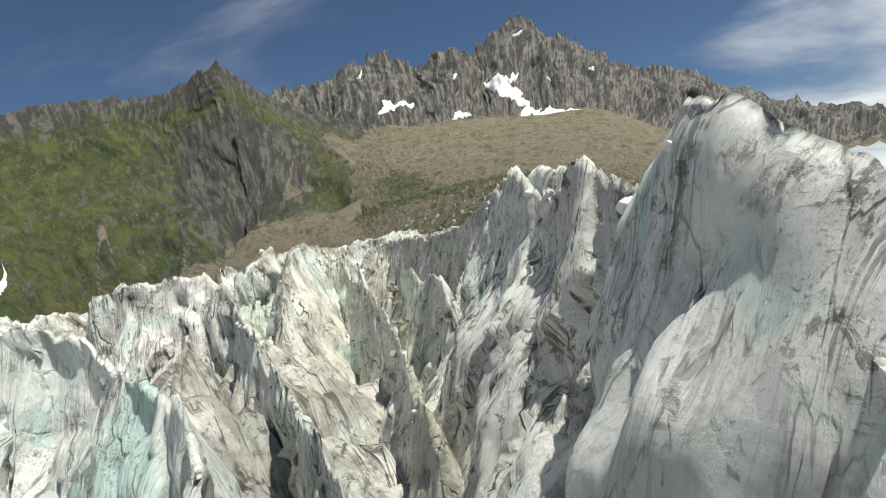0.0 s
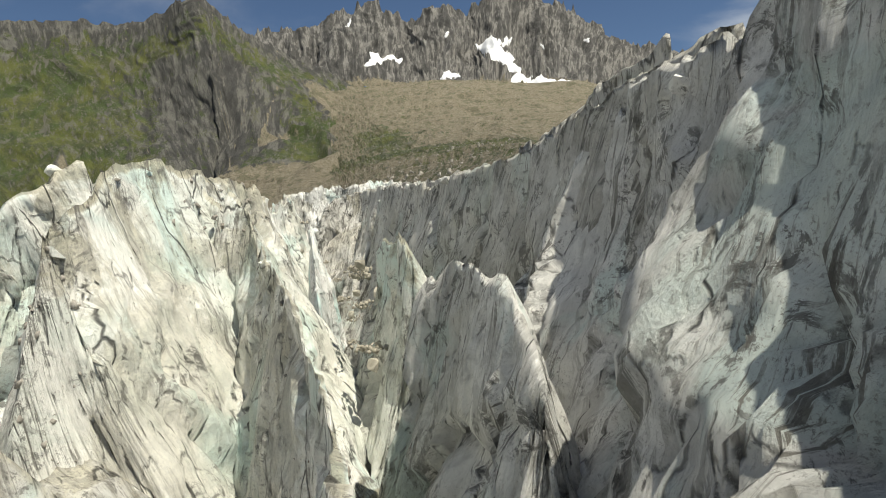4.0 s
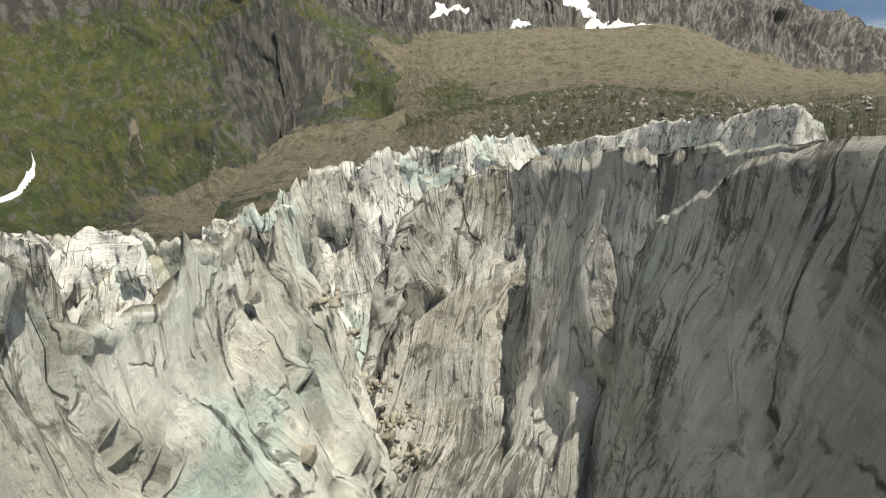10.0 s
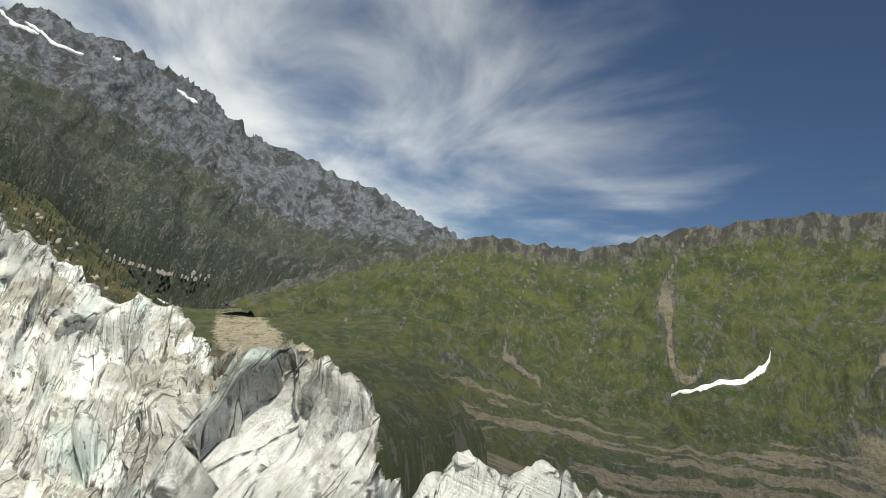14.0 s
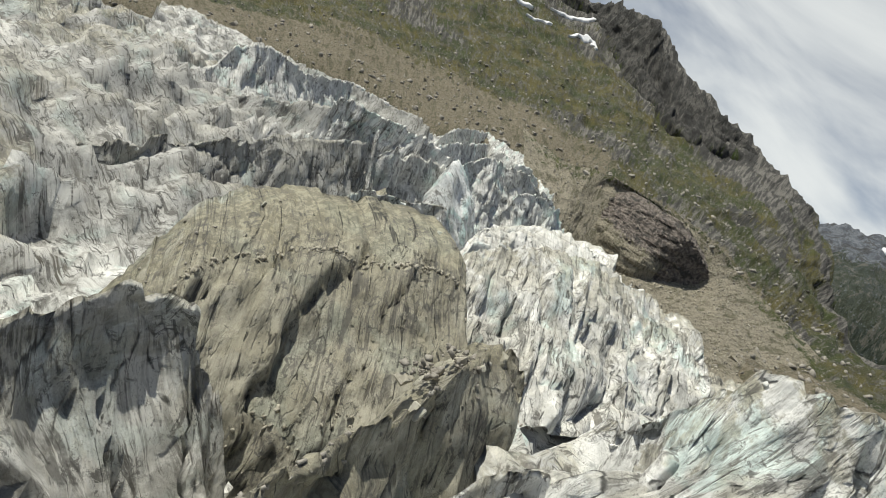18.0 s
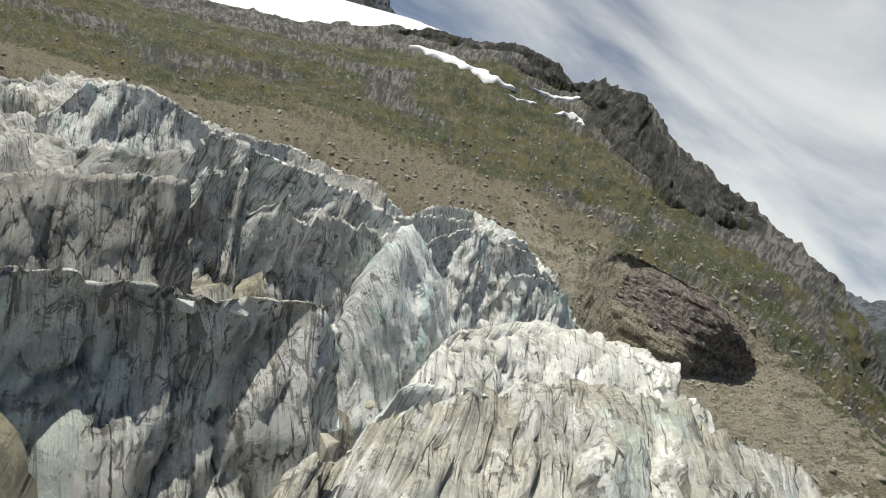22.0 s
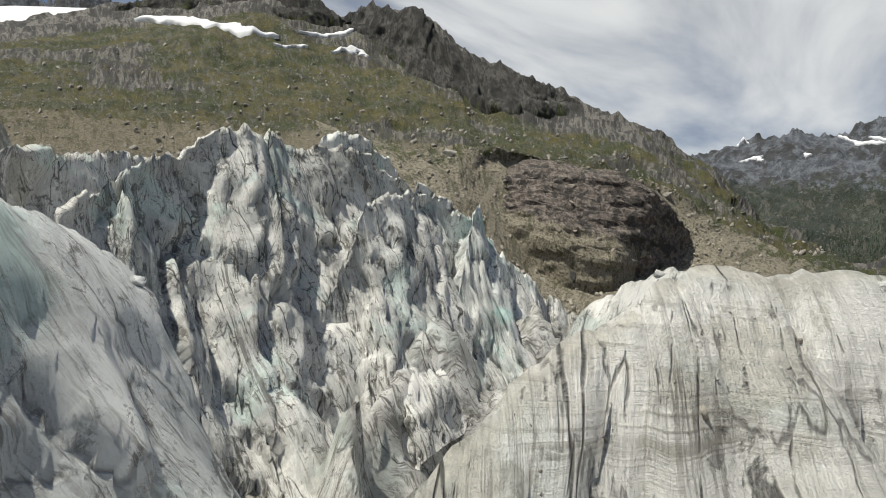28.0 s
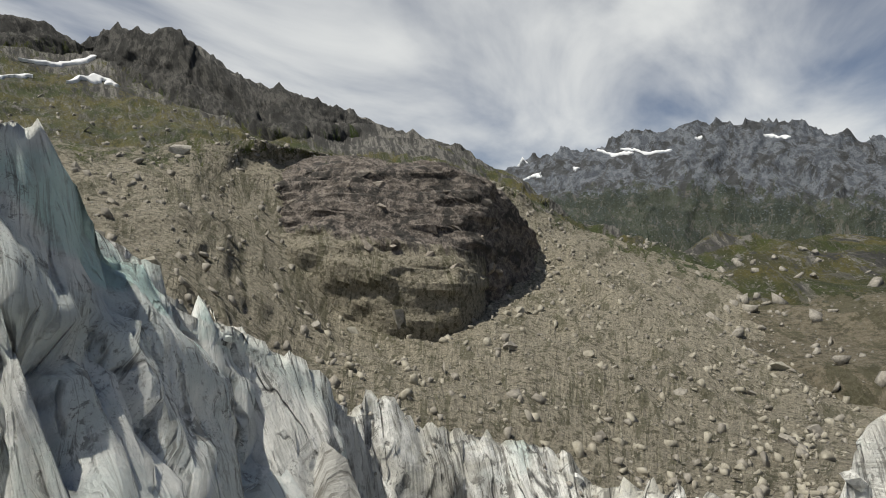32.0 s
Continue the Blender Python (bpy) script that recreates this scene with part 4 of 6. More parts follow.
def rock_variants(count=7, points=9):
    """A few angular stones, each as places and triangles: hulls of scattered points."""
    out = []
    for k in range(count):
        rnd = random.Random(k + 31 * points)
        bm = bmesh.new()
        for _ in range(points):
            p = Vector((rnd.uniform(-1, 1), rnd.uniform(-1, 1), rnd.uniform(-1, 1)))
            big = max(abs(c) for c in p)
            bm.verts.new(p * (rnd.uniform(0.35, 0.5) / big) + p.normalized() * rnd.uniform(0.4, 0.55))
        hull = bmesh.ops.convex_hull(bm, input=bm.verts[:])
        spare = [g for g in hull["geom_interior"] if isinstance(g, bmesh.types.BMVert)]
        bmesh.ops.delete(bm, geom=spare, context="VERTS")
        bmesh.ops.triangulate(bm, faces=bm.faces[:])
        bmesh.ops.recalc_face_normals(bm, faces=bm.faces[:])
        bm.verts.index_update()
        out.append((np.array([v.co[:] for v in bm.verts]), np.array([[v.index for v in f.verts] for f in bm.faces])))
        bm.free()
    return out


ROCKS, BOULDERS = rock_variants(), rock_variants(7, 13)


def loose_block(place, size, material, seed, parent, name="ice_block", flat=0.9):
    v, f = BOULDERS[seed % len(BOULDERS)]
    key = name + "_%d_" % (seed % len(BOULDERS)) + material.name
    me = bpy.data.meshes.get(key)
    if me is None:
        me = bpy.data.meshes.new(key)
        me.from_pydata([tuple(c) for c in v], [], [tuple(t) for t in f.tolist()])
        me.materials.append(material)
    ob = new(name, me)
    rnd = random.Random(seed)
    ob.matrix_basis = Matrix.LocRotScale(place, Euler((rnd.uniform(-0.5, 0.5), rnd.uniform(-0.5, 0.5), rnd.uniform(0, 6))), Vector((size * 1.2, size, size * flat)))
    ob.parent = parent
    return ob


def rubble(name, places, sizes, material, seed, label, category, parent=None):
    """Many stones at the places, joined: nobody could count them."""
    rnd = np.random.RandomState(seed)
    vs, fs, off = [], [], 0
    for p, s in zip(places, sizes):
        v, f = ROCKS[rnd.randint(len(ROCKS))]
        q = Euler(rnd.uniform(0, 6.28, 3)).to_matrix()
        m = np.array(q) * (s * np.array((1.0, 0.8, 0.65)) * rnd.uniform(0.75, 1.25, 3))
        vs.append(v @ m.T + p)
        fs.append(f + off)
        off += len(v)
    vs, fs = np.concatenate(vs), np.concatenate(fs)
    me = bpy.data.meshes.new(name)
    me.vertices.add(len(vs))
    me.vertices.foreach_set("co", vs.astype(np.float32).ravel())
    me.loops.add(fs.size)
    me.loops.foreach_set("vertex_index", fs.astype(np.int32).ravel())
    me.polygons.add(len(fs))
    me.polygons.foreach_set("loop_start", np.arange(0, fs.size, 3, dtype=np.int32))
    me.update(calc_edges=True)
    me.materials.append(material)
    ob = new(name, me)
    if parent:
        ob.parent = parent
        return tagged(ob, label, kind="stuff")
    return tagged(ob, label, category, kind="stuff")


def boulder(place, size, material, seed, label, group="boulders"):
    v, f = BOULDERS[seed % len(BOULDERS)]
    key = "boulder_%d" % (seed % len(ROCKS)) + material.name
    me = bpy.data.meshes.get(key)
    if me is None:
        bm = bmesh.new()
        vert = [bm.verts.new(c) for c in v]
        for t in f:
            bm.faces.new([vert[i] for i in t])
        bmesh.ops.subdivide_edges(bm, edges=bm.edges[:], cuts=1, use_grid_fill=True)
        for q in bm.verts:
            q.co += q.co.normalized() * 0.035 * noise.fractal(q.co * 4, 0.7, 2.0, 3)
        me = bpy.data.meshes.new(key)
        bm.to_mesh(me)
        bm.free()
        me.materials.append(material)
    ob = new("boulder", me)
    rnd = random.Random(seed)
    s = Vector((size * rnd.uniform(0.85, 1.25), size * rnd.uniform(0.7, 1.0), size * rnd.uniform(0.55, 0.8)))
    ob.matrix_basis = Matrix.LocRotScale(place, Euler((rnd.uniform(-0.3, 0.3), rnd.uniform(-0.3, 0.3), rnd.uniform(0, 6.28))), s)
    return tagged(ob, label, "boulder", group)


def strewn(v, count, small, large, seed, k0=0.0, k1=1.0, u0=0.0, u1=1.0, power=2.6):
    """Random places on a surface and sizes for stones, few of them large."""
    rnd = np.random.RandomState(seed)
    nv, nu = v.shape[:2]
    i = rnd.randint(int(k0 * (nv - 2)), int(k1 * (nv - 2)), count)
    j = rnd.randint(int(u0 * (nu - 2)), int(u1 * (nu - 2)), count)
    a, b = rnd.uniform(0, 1, (2, count, 1))
    p = v[i, j] * (1 - a) * (1 - b) + v[i, j + 1] * a * (1 - b) + v[i + 1, j] * (1 - a) * b + v[i + 1, j + 1] * a * b
    s = small + (large - small) * rnd.uniform(0, 1, count) ** (power * 3)
    p[:, 2] += s * 0.15
    return p, s


MORAINE = land_material("moraine_silt", size=14.0, scree_a=(0.21, 0.188, 0.142), scree_b=(0.40, 0.365, 0.285))
OUTCROP = land_material("outcrop_rock", size=12.0, pillars=1.6, rock_a=(0.13, 0.11, 0.096), rock_b=(0.29, 0.25, 0.22), scree_a=(0.21, 0.188, 0.142), scree_b=(0.40, 0.365, 0.285))
OUTCROP_LOOSE = stone_material("outcrop_slab", (0.20, 0.175, 0.15), (0.38, 0.34, 0.30))
snow_dome()
V_MOR = moraine()
outcrop()

# ---- glacier ----
# level of the ice between the seracs: x, y, z
LEVEL = np.array([
    (0, 0, -14), (12, 30, -6), (5, 60, -4), (10, 100, -4), (-18, 84, -5), (-18, 105, -6), (-5, 132, -6), (30, 170, -3), (-40, 165, -9), (-48, 125, -9),
    (-56, 75, -22), (-62, 88, -24), (-78, 62, -14), (-98, 37, -16), (-125, 85, -17), (-82, 21, -8), (-96, 8, -9), (-110, -2, -9), (-138, -22, -15),
    (-204, -91, -6), (-234, -217, 4), (-160, -28, -10), (-170, -22, -8), (-50, -30, -4), (-80, -140, 2), (-124, 15, -16), (-72, 145, -17), (-60, 175, -24),
], float)


def ice_level(x, y):
    d = (x[..., None] - LEVEL[:, 0]) ** 2 + (y[..., None] - LEVEL[:, 1]) ** 2
    w = 1 / (d + 60) ** 1.5
    return (w * LEVEL[:, 2]).sum(-1) / w.sum(-1)


# the deep cleft along which one can look: x, y
CLEFT = np.array([(-2, -40), (0, 0), (-3, 25), (-3, 45), (-4, 62), (-6, 76), (-10, 90), (-14, 105), (-20, 118), (-32, 130), (-49, 117), (-67, 96), (-85, 60), (-103, 29), (-119, 13), (-133, 0), (-156, -14)], float)


def cleft_distance(x, y):
    best = np.full(x.shape, 1e9)
    for a, b in zip(CLEFT[:-1], CLEFT[1:]):
        d = b - a
        t = np.clip(((x - a[0]) * d[0] + (y - a[1]) * d[1]) / (d @ d), 0, 1)
        best = np.minimum(best, np.hypot(x - a[0] - t * d[0], y - a[1] - t * d[1]))
    return best


WEST_EDGE = np.array([(-300, -330), (-235, -218), (-205, -95), (-183, -45), (-170, -20), (-165, 15), (-150, 60), (-128, 105), (-100, 155), (-70, 200)], float)


def west_of_edge(x, y):
    """Metres by which a place lies beyond the bank's edge of the ice."""
    return np.interp(y, WEST_EDGE[:, 1], WEST_EDGE[:, 0]) - x


def glacier():
    x, y = np.meshgrid(np.arange(-290, 130, 1.1), np.arange(-320, 235, 1.1))
    p = np.stack((x, y, x * 0), -1)
    ca, sa = math.cos(radians(28)), math.sin(radians(28))
    warp = fbm(p / 40, 3, seed=5) * 9
    q = np.stack(((x * ca + y * sa + warp) / 22, (-x * sa + y * ca + warp) / 9, x * 0), -1)
    blades = ridged(q, 4, 0.5, 41)
    z = ice_level(x, y) + 5.5 * blades + 2.4 * ridged(p / 5, 4, 0.55, 43) + 0.6 * ridged(p / 1.7, 3, 0.6, 48) - 2
    c = cleft_distance(x, y)
    z -= 11 * np.clip(1 - c / 12, 0, 1) ** 0.8
    z -= np.clip(west_of_edge(x, y) + 3, 0, 60) * 1.0
    z -= np.clip(y - 185 - 0.15 * x, 0, 60) * 0.55
    z = np.maximum(z, -75)
    p[..., 2] = z
    silt = np.clip(0.5 + 0.9 * fbm(p / 30, 3, seed=61), 0, 1)
    tone = np.clip(0.3 + 0.6 * fbm(p / 25, 3, seed=62), 0, 1)
    inside = (west_of_edge(x, y) < 26) & ((x < -45) | (y > -45))
    upper = y < 56 - 6 * fbm(p / 12, 2, seed=3)
    for name, material, keep, label in (
        ("glacier", ICE, inside & ~upper, "broken glacier ice, white and grey with brown silt"),
        ("glacier_upper", ICE_UPPER, inside & upper, "layered upper glacier, grey with dark grit lines"),
    ):
        ob = grid_object(name, p, material, {"silt": silt, "tone": tone, "along": x * 0.5 + y * 0.85, "down": x * 0.85 - y * 0.5}, keep=keep)
        tagged(ob, label, "glacier", kind="structure")


glacier()


def serac(crest, toward, drop=18.0, front=9.0, back=8.0, seed=0, material=None, silt=0.3, tone=0.0, flute=0.9, wave=2.6, lump=1.0, jag=1.0, step=0.44, bulge=0.25, label="", slots=(), ends=0.6, slabs=0.6, blades=0, blocks=3, cap=0, strew=(), parent=None):
    """A fin or block of ice under a crest line. toward: a place that its front looks to."""
    c = np.asarray(crest, float)
    e0, e1 = c[0] - c[1], c[-1] - c[-2]
    for e in (e0, e1):
        e[2] = 0
        e /= np.linalg.norm(e) + 1e-9
    c = np.concatenate(((c[0] + e0 * front * ends - (0, 0, drop))[None], c, (c[-1] + e1 * front * ends - (0, 0, drop))[None]))
    length = np.linalg.norm(np.diff(c, axis=0), axis=1)
    nu = int(np.clip(length.sum() / (step * 0.72), 30, 400))
    s = np.concatenate(((0,), np.cumsum(np.maximum(length, 0.5))))
    t = np.linspace(0, s[-1], nu)
    line = np.stack([np.interp(t, s, c[:, k]) for k in range(3)], -1)
    for k in range(3):
        line[1:-1, k] = np.convolve(line[:, k], np.ones(3) / 3, "valid")
    mid = c[1:-1].mean(0)
    f = np.array((toward[0] - mid[0], toward[1] - mid[1], 0.0))
    along = c[-2] - c[1]
    along[2] = 0
    along /= np.linalg.norm(along) + 1e-9
    f -= along * (f @ along) * 0.8
    f /= np.linalg.norm(f)
    nv = int(np.clip((math.hypot(drop, front) + math.hypot(drop, back) * 0.7) / (step * 1.3), 20, 100))
    w = np.linspace(-1, 0.72, nv)
    dist = np.abs(w)
    out = np.where(w < 0, dist ** (1.0 + bulge), dist ** 1.2)
    down = np.where(w < 0, 1 - (1 - dist) ** (1.0 + 0.3 * bulge), dist ** 1.1) * drop
    v = line[None] + f[None, None] * (np.where(w < 0, front, -back) * out)[:, None, None]
    v[..., 2] -= down[:, None]
    n = normals(v)
    if (n[: nv // 2] @ f).mean() < 0:
        n = -n
    arc = t[None, :] + np.zeros((nv, 1))
    tall = down[:, None] * np.where(w < 0, 1, -1)[:, None] + np.zeros((1, nu))
    wob = fbm(v / 8, 3, seed=seed + 2)
    # broken slabs, stepped one behind another, with grooves between
    tilt = 0.22 * math.sin(seed * 2.7)
    lean = arc + tall * tilt
    q = np.stack((lean / wave + wob * 0.8, tall / 22, arc * 0 + seed), -1)
    big, gap = facets(lean / 5.2 + 0.45 * wob, tall / 11 + 0.3 * wob, seed)
    slab, gap2 = facets(lean / 1.9 + 0.6 * wob, tall / 5 + 0.4 * wob, seed + 5)
    bit, _ = facets(lean / 0.8, tall / 1.9, seed + 8)
    d = -flute * (0.45 * ridged(q, 4, 0.6, seed) - 0.2) + lump * 0.8 * fbm(v / 7, 3, 0.5, seed + 7) + 0.08 * ridged(v / 0.9, 3, 0.6, seed + 13)
    d += slabs * (1.5 * big + 0.55 * slab + 0.16 * bit) - (0.25 + 0.5 * slabs) * (np.exp(-(gap / 0.05) ** 2) + 0.35 * np.exp(-(gap2 / 0.09) ** 2))
    slit = vnoise(np.stack((arc / 7 + wob * 0.5, tall / 30, arc * 0 + 2), -1), seed + 6)
    d -= 1.6 * slabs * np.exp(-(slit / 0.03) ** 2)
    for x, y, deep, high, low in slots:
        # an upright slot in the front: a place beside it, how deep it goes, and from and to which drop below the crest
        j = int(np.argmin(np.hypot(line[:, 0] - x, line[:, 1] - y)))
        run = np.exp(-((np.arange(nu)[None, :] - j - 0.25 * (tall - high) * np.sin(seed)) / 0.8) ** 2)
        d -= deep * run * np.clip((tall - high) / 1.0, 0, 1) * np.clip((low - tall) / 1.0, 0, 1)
    top = np.exp(-(w / 0.14) ** 2)[:, None]
    v = v + n * (d * (1 - 0.75 * top))[..., None]
    tooth, _ = facets(arc / 3.2, arc * 0 + 0.5, seed + 17)
    nick, _ = facets(arc / 1.1 + 0.3 * wob, tall / 3, seed + 19)
    v[..., 2] += top * jag * (0.75 * tooth + 0.32 * nick + 0.15 * fbm(np.stack((arc / 0.8, tall / 2, arc * 0), -1), 3, 0.6, seed + 19))
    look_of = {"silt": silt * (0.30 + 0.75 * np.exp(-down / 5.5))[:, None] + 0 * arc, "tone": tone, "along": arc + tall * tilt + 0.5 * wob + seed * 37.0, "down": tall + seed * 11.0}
    if parent:
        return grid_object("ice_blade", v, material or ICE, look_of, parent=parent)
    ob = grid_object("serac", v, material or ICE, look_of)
    tagged(ob, label or "tall fluted serac of white and grey ice", "serac", group="seracs of the icefall")
    rnd = np.random.RandomState(seed + 500)
    peak = int(np.argmin(np.abs(w)))
    for k in range(blades):
        # thin fins that stand out of the front
        j = int(nu * (0.10 + 0.80 * (k + rnd.uniform(0.1, 0.9)) / blades))
        i1 = int(peak * rnd.uniform(0.30, 0.98))
        i0 = max(0, i1 - int(peak * rnd.uniform(0.18, 0.42)))
        h = rnd.uniform(0.5, 1.0) * min(2.2, 0.14 * drop)
        a, m, b = v[i1, j].copy(), v[(i0 + i1) // 2, j].copy(), v[i0, j].copy()
        a[2], m[2], b[2] = a[2] + h * 0.6, m[2] + h, b[2] + h * 0.4
        side = along * rnd.choice((-1, 1)) * 9
        serac([a, m, b], m + side, h + 4.5, rnd.uniform(0.9, 1.7), rnd.uniform(0.9, 1.7), seed * 40 + k, material, silt * 0.7, tone, 0.3, lump=0.3, jag=0.5, step=0.62, slabs=0.25, parent=ob)
    for k in range(blocks):
        # broken blocks of ice that lie on the crest
        i, j = int(peak * rnd.uniform(0.96, 1.0)), int(nu * rnd.uniform(0.2, 0.8))
        loose_block(v[i, j], rnd.uniform(0.25, 0.55), material or ICE, seed + k, ob, flat=0.7)
    for count, i0, i1, u0, u1, large in strew:
        # stones that lie on part of the front, from i0 to i1 of the way down
        band = v[int(peak * (1 - i1)): max(int(peak * (1 - i0)), int(peak * (1 - i1)) + 3)]
        p, size = strewn(band, count, 0.05, large, seed + count, u0=u0, u1=u1, power=0.9)
        rubble("rubble_band", p, size, STONE if count % 2 else STONE_PALE, seed, "broken stones strewn over the ice", "rubble", ob)
    if cap:
        rim = v[max(0, peak - nv // 9): peak + nv // 7]
        p, size = strewn(rim, cap, 0.05, 0.26, seed, u0=0.08, u1=0.92, power=1.2)
        rubble("rubble_cap", p, size, STONE, seed, "grey stones strewn on the crest", "rubble", ob)
    return ob


def seracs():
    # beside the start: great dome
    serac([(7.9, 23.7, 1.3), (7.7, 19.3, 2.9), (7.0, 16.3, 3.2), (7.2, 14.0, 2.8), (7.6, 12.8, 1.7), (7.9, 12.1, 1.1), (8.3, 11.2, 0.6)], (-2, 14), 24, 7.5, 10, 1, ICE_SHADE_SMUDGED, 0.0, 0.3, 0.3, lump=1.1, jag=0.2, bulge=-0.30, slabs=0.2, label="huge rounded ice dome, pale with dark smudges")
    serac([(4.8, 69.8, 3.4), (5.2, 55.6, 4.0), (5.8, 43.4, 4.7), (6.2, 39.4, 3.2), (7.1, 35.2, 3.0), (7.7, 31.9, 3.4), (7.9, 29.8, 3.2), (7.9, 26.8, 2.1), (8.2, 24.6, 1.5)], (-3, 46), 26, 15, 8, 2, ICE, 0.2, 0.3, 0.9, lump=1.0, jag=0.8, slabs=0.7, blades=2, label="jagged serac wall with a leaning spike")
    serac([(6.2, 52.6, 5.1), (6.7, 49.1, 5.5), (6.8, 46.0, 4.3), (8.1, 43.0, 4.5), (9.4, 40.9, 4.3), (10.4, 38.9, 3.7)], (-3, 46), 32, 16, 9, 3, ICE_CLEAN, 0.1, 0.1, 0.6, lump=0.8, jag=0.7, slabs=0.7, ends=1.0, label="towering pale serac with dark grit bands")
    serac([(-9.7, 125.2, 3.5), (0.2, 97.3, 3.1), (2.7, 84.9, 2.5), (3.9, 75.3, 3.7), (5.1, 70.7, 4.7), (5.9, 67.1, 5.3), (6.2, 64.7, 5.3), (6.6, 63.1, 5.9)], (-4, 66), 30, 15, 9, 4, ICE_GREY, 0.15, 0.4, 0.5, lump=0.5, jag=0.35, slabs=0.3, label="long grey ice wall with vertical flutes")
    # left side of the start
    serac([(-22.6, 30.6, -0.9), (-21.7, 31.2, 0.2), (-20.9, 31.8, -0.4), (-18.9, 30.6, -1.4), (-16.6, 29.6, -2.5), (-13.8, 27.5, -3.6), (-10.6, 23.2, -5.1), (-9.1, 20.1, -6.3)], (-2, 9), 18, 11, 8, 5, ICE_CLEAN, 0.15, blades=5, label="broad white serac with grooved flanks")
    serac([(-33.2, 57.0, 1.0), (-30.0, 56.5, 0.7), (-26.3, 58.3, 1.1), (-22.5, 57.8, 1.4), (-19.5, 54.6, -0.6), (-15.2, 45.3, -4.1), (-10.5, 35.9, -6.5), (-7.3, 29.0, -8.1), (-5.0, 23.8, -9.1)], (-3, 20), 20, 9, 6, 6, ICE, 0.3, blades=4, cap=80, label="white ice fin with a brown crest")
    serac([(-23.5, 68.1, 0.4), (-22.1, 69.5, 2.2), (-17.8, 73.8, 3.3), (-15.2, 74.4, 2.5), (-12.2, 73.0, 0.2), (-9.2, 65.3, -2.2), (-5.8, 56.4, -5.4), (-3.9, 45.1, -8.2), (-2.0, 34.4, -10.3)], (-3, 25), 24, 10, 7, 7, ICE_DUSTY, 0.8, blades=4, cap=260, label="split ice block with brown silt on its crest")
    # walls of the cleft
    serac([(-16.8, 62.9, 0.5), (-16.5, 65.6, 0.9), (-17.0, 67.6, 1.9), (-16.8, 69.9, 2.6), (-16.3, 71.3, 2.7), (-15.2, 74.0, 2.5), (-14.4, 78.6, 2.3), (-14.4, 86.0, 1.5)], (-4, 66), 24, 13, 12, 8, ICE_DUSTY, 0.9, 0.0, 0.5, lump=0.7, jag=0.6, slabs=0.4, slots=((-14.4, 81.5, 2.2, 1.0, 4.5), (-14.4, 79.5, 2.5, 4.0, 8.0), (-15.6, 73.0, 1.6, 2.0, 6.0)), cap=420, label="bright ice wall under a brown silt top")
    serac([(-21.9, 100.5, 2.1), (-24.0, 106.9, 3.0), (-23.5, 107.3, 2.8), (-22.9, 107.8, 2.8), (-20.4, 105.8, 2.3), (-20.0, 107.2, 1.9), (-20.1, 111.7, 1.7), (-19.1, 118.5, 1.5), (-22.0, 130.2, 3.1)], (-13, 100), 22, 8, 10, 9, ICE_DUSTY, 0.6, label="pale green-white ice wall, deeply fluted")
    serac([(-8.4, 117.8, 0.6), (-7.0, 113.8, 3.0), (-6.3, 111.7, 3.3), (-5.1, 108.3, 3.0), (-4.6, 105.1, 2.7), (-4.0, 101.5, 2.5), (-3.8, 99.1, 2.5), (-2.6, 93.0, 2.1), (-1.0, 87.0, 2.1), (0.5, 80.0, 2.5), (2.4, 74.0, 2.8), (3.8, 69.5, 3.4), (5.2, 64.0, 4.4), (6.6, 58.0, 4.6)], (-13, 100), 24, 9, 9, 10, ICE_GREY, 0.25, 0.5, 0.5, lump=0.5, jag=0.4, slabs=0.35, label="grey ice wall with dark flutes and cracks")
    serac([(-14.8, 106.0, -0.7), (-14.3, 102.5, -1.2), (-13.4, 98.0, -4.0), (-12.4, 93.0, -8.0)], (-4, 98), 13, 2.4, 1.2, 53, ICE_CLEAN, 0.2, 0.0, 0.3, lump=0.3, jag=0.3, bulge=-0.2, slabs=0.2, label="thin pale green ice fin beside a dark slot")
    serac([(-3.8, 67.8, -4.6), (-2.7, 66.6, -2.9), (-1.84, 65.9, -2.0), (-1.2, 62.0, -2.3), (-0.67, 58.7, -2.5), (-0.2, 56.5, -4.0)], (-5, 58), 13, 4.0, 4.0, 54, ICE, 0.2, 0.1, 0.6, lump=0.5, jag=0.5, slabs=0.5, blocks=0, label="grey-white ice hump standing in the cleft")
    serac([(-6.6, 86.5, -3.2), (-5.9, 84.6, -1.9), (-5.0, 80.5, -1.9), (-4.3, 76.8, -1.5), (-3.7, 74.6, -3.4)], (-9, 76), 12, 3.4, 3.4, 55, ICE_DUSTY, 0.9, 0.2, 0.5, lump=0.5, jag=0.5, slabs=0.5, blocks=0, label="narrow ice block with a brown silt head")
    # beyond the cleft
    serac([(-21.7, 116.7, 0.6), (-22.2, 118.8, 0.5), (-22.8, 120.9, 0.4), (-23.4, 125.3, 0.5), (-23.0, 127.7, 0.4), (-22.2, 127.8, -0.4)], (-17, 114), 12, 5, 6, 12, ICE_SILT, 0.9, cap=260, label="brown silt-covered ice ridge")
    serac([(-16.3, 127.2, 1.4), (-15.0, 129.3, 2.4), (-13.4, 130.2, 3.2), (-12.1, 130.1, 3.5), (-9.8, 127.4, 3.0), (-8.8, 124.9, 2.7), (-8.3, 123.6, 3.0), (-7.8, 121.0, 2.6)], (-16, 109), 18, 13, 10, 13, ICE_GREY, 0.9, 0.4, jag=0.5, slabs=0.5, cap=420, label="grey ice block topped with rubble")
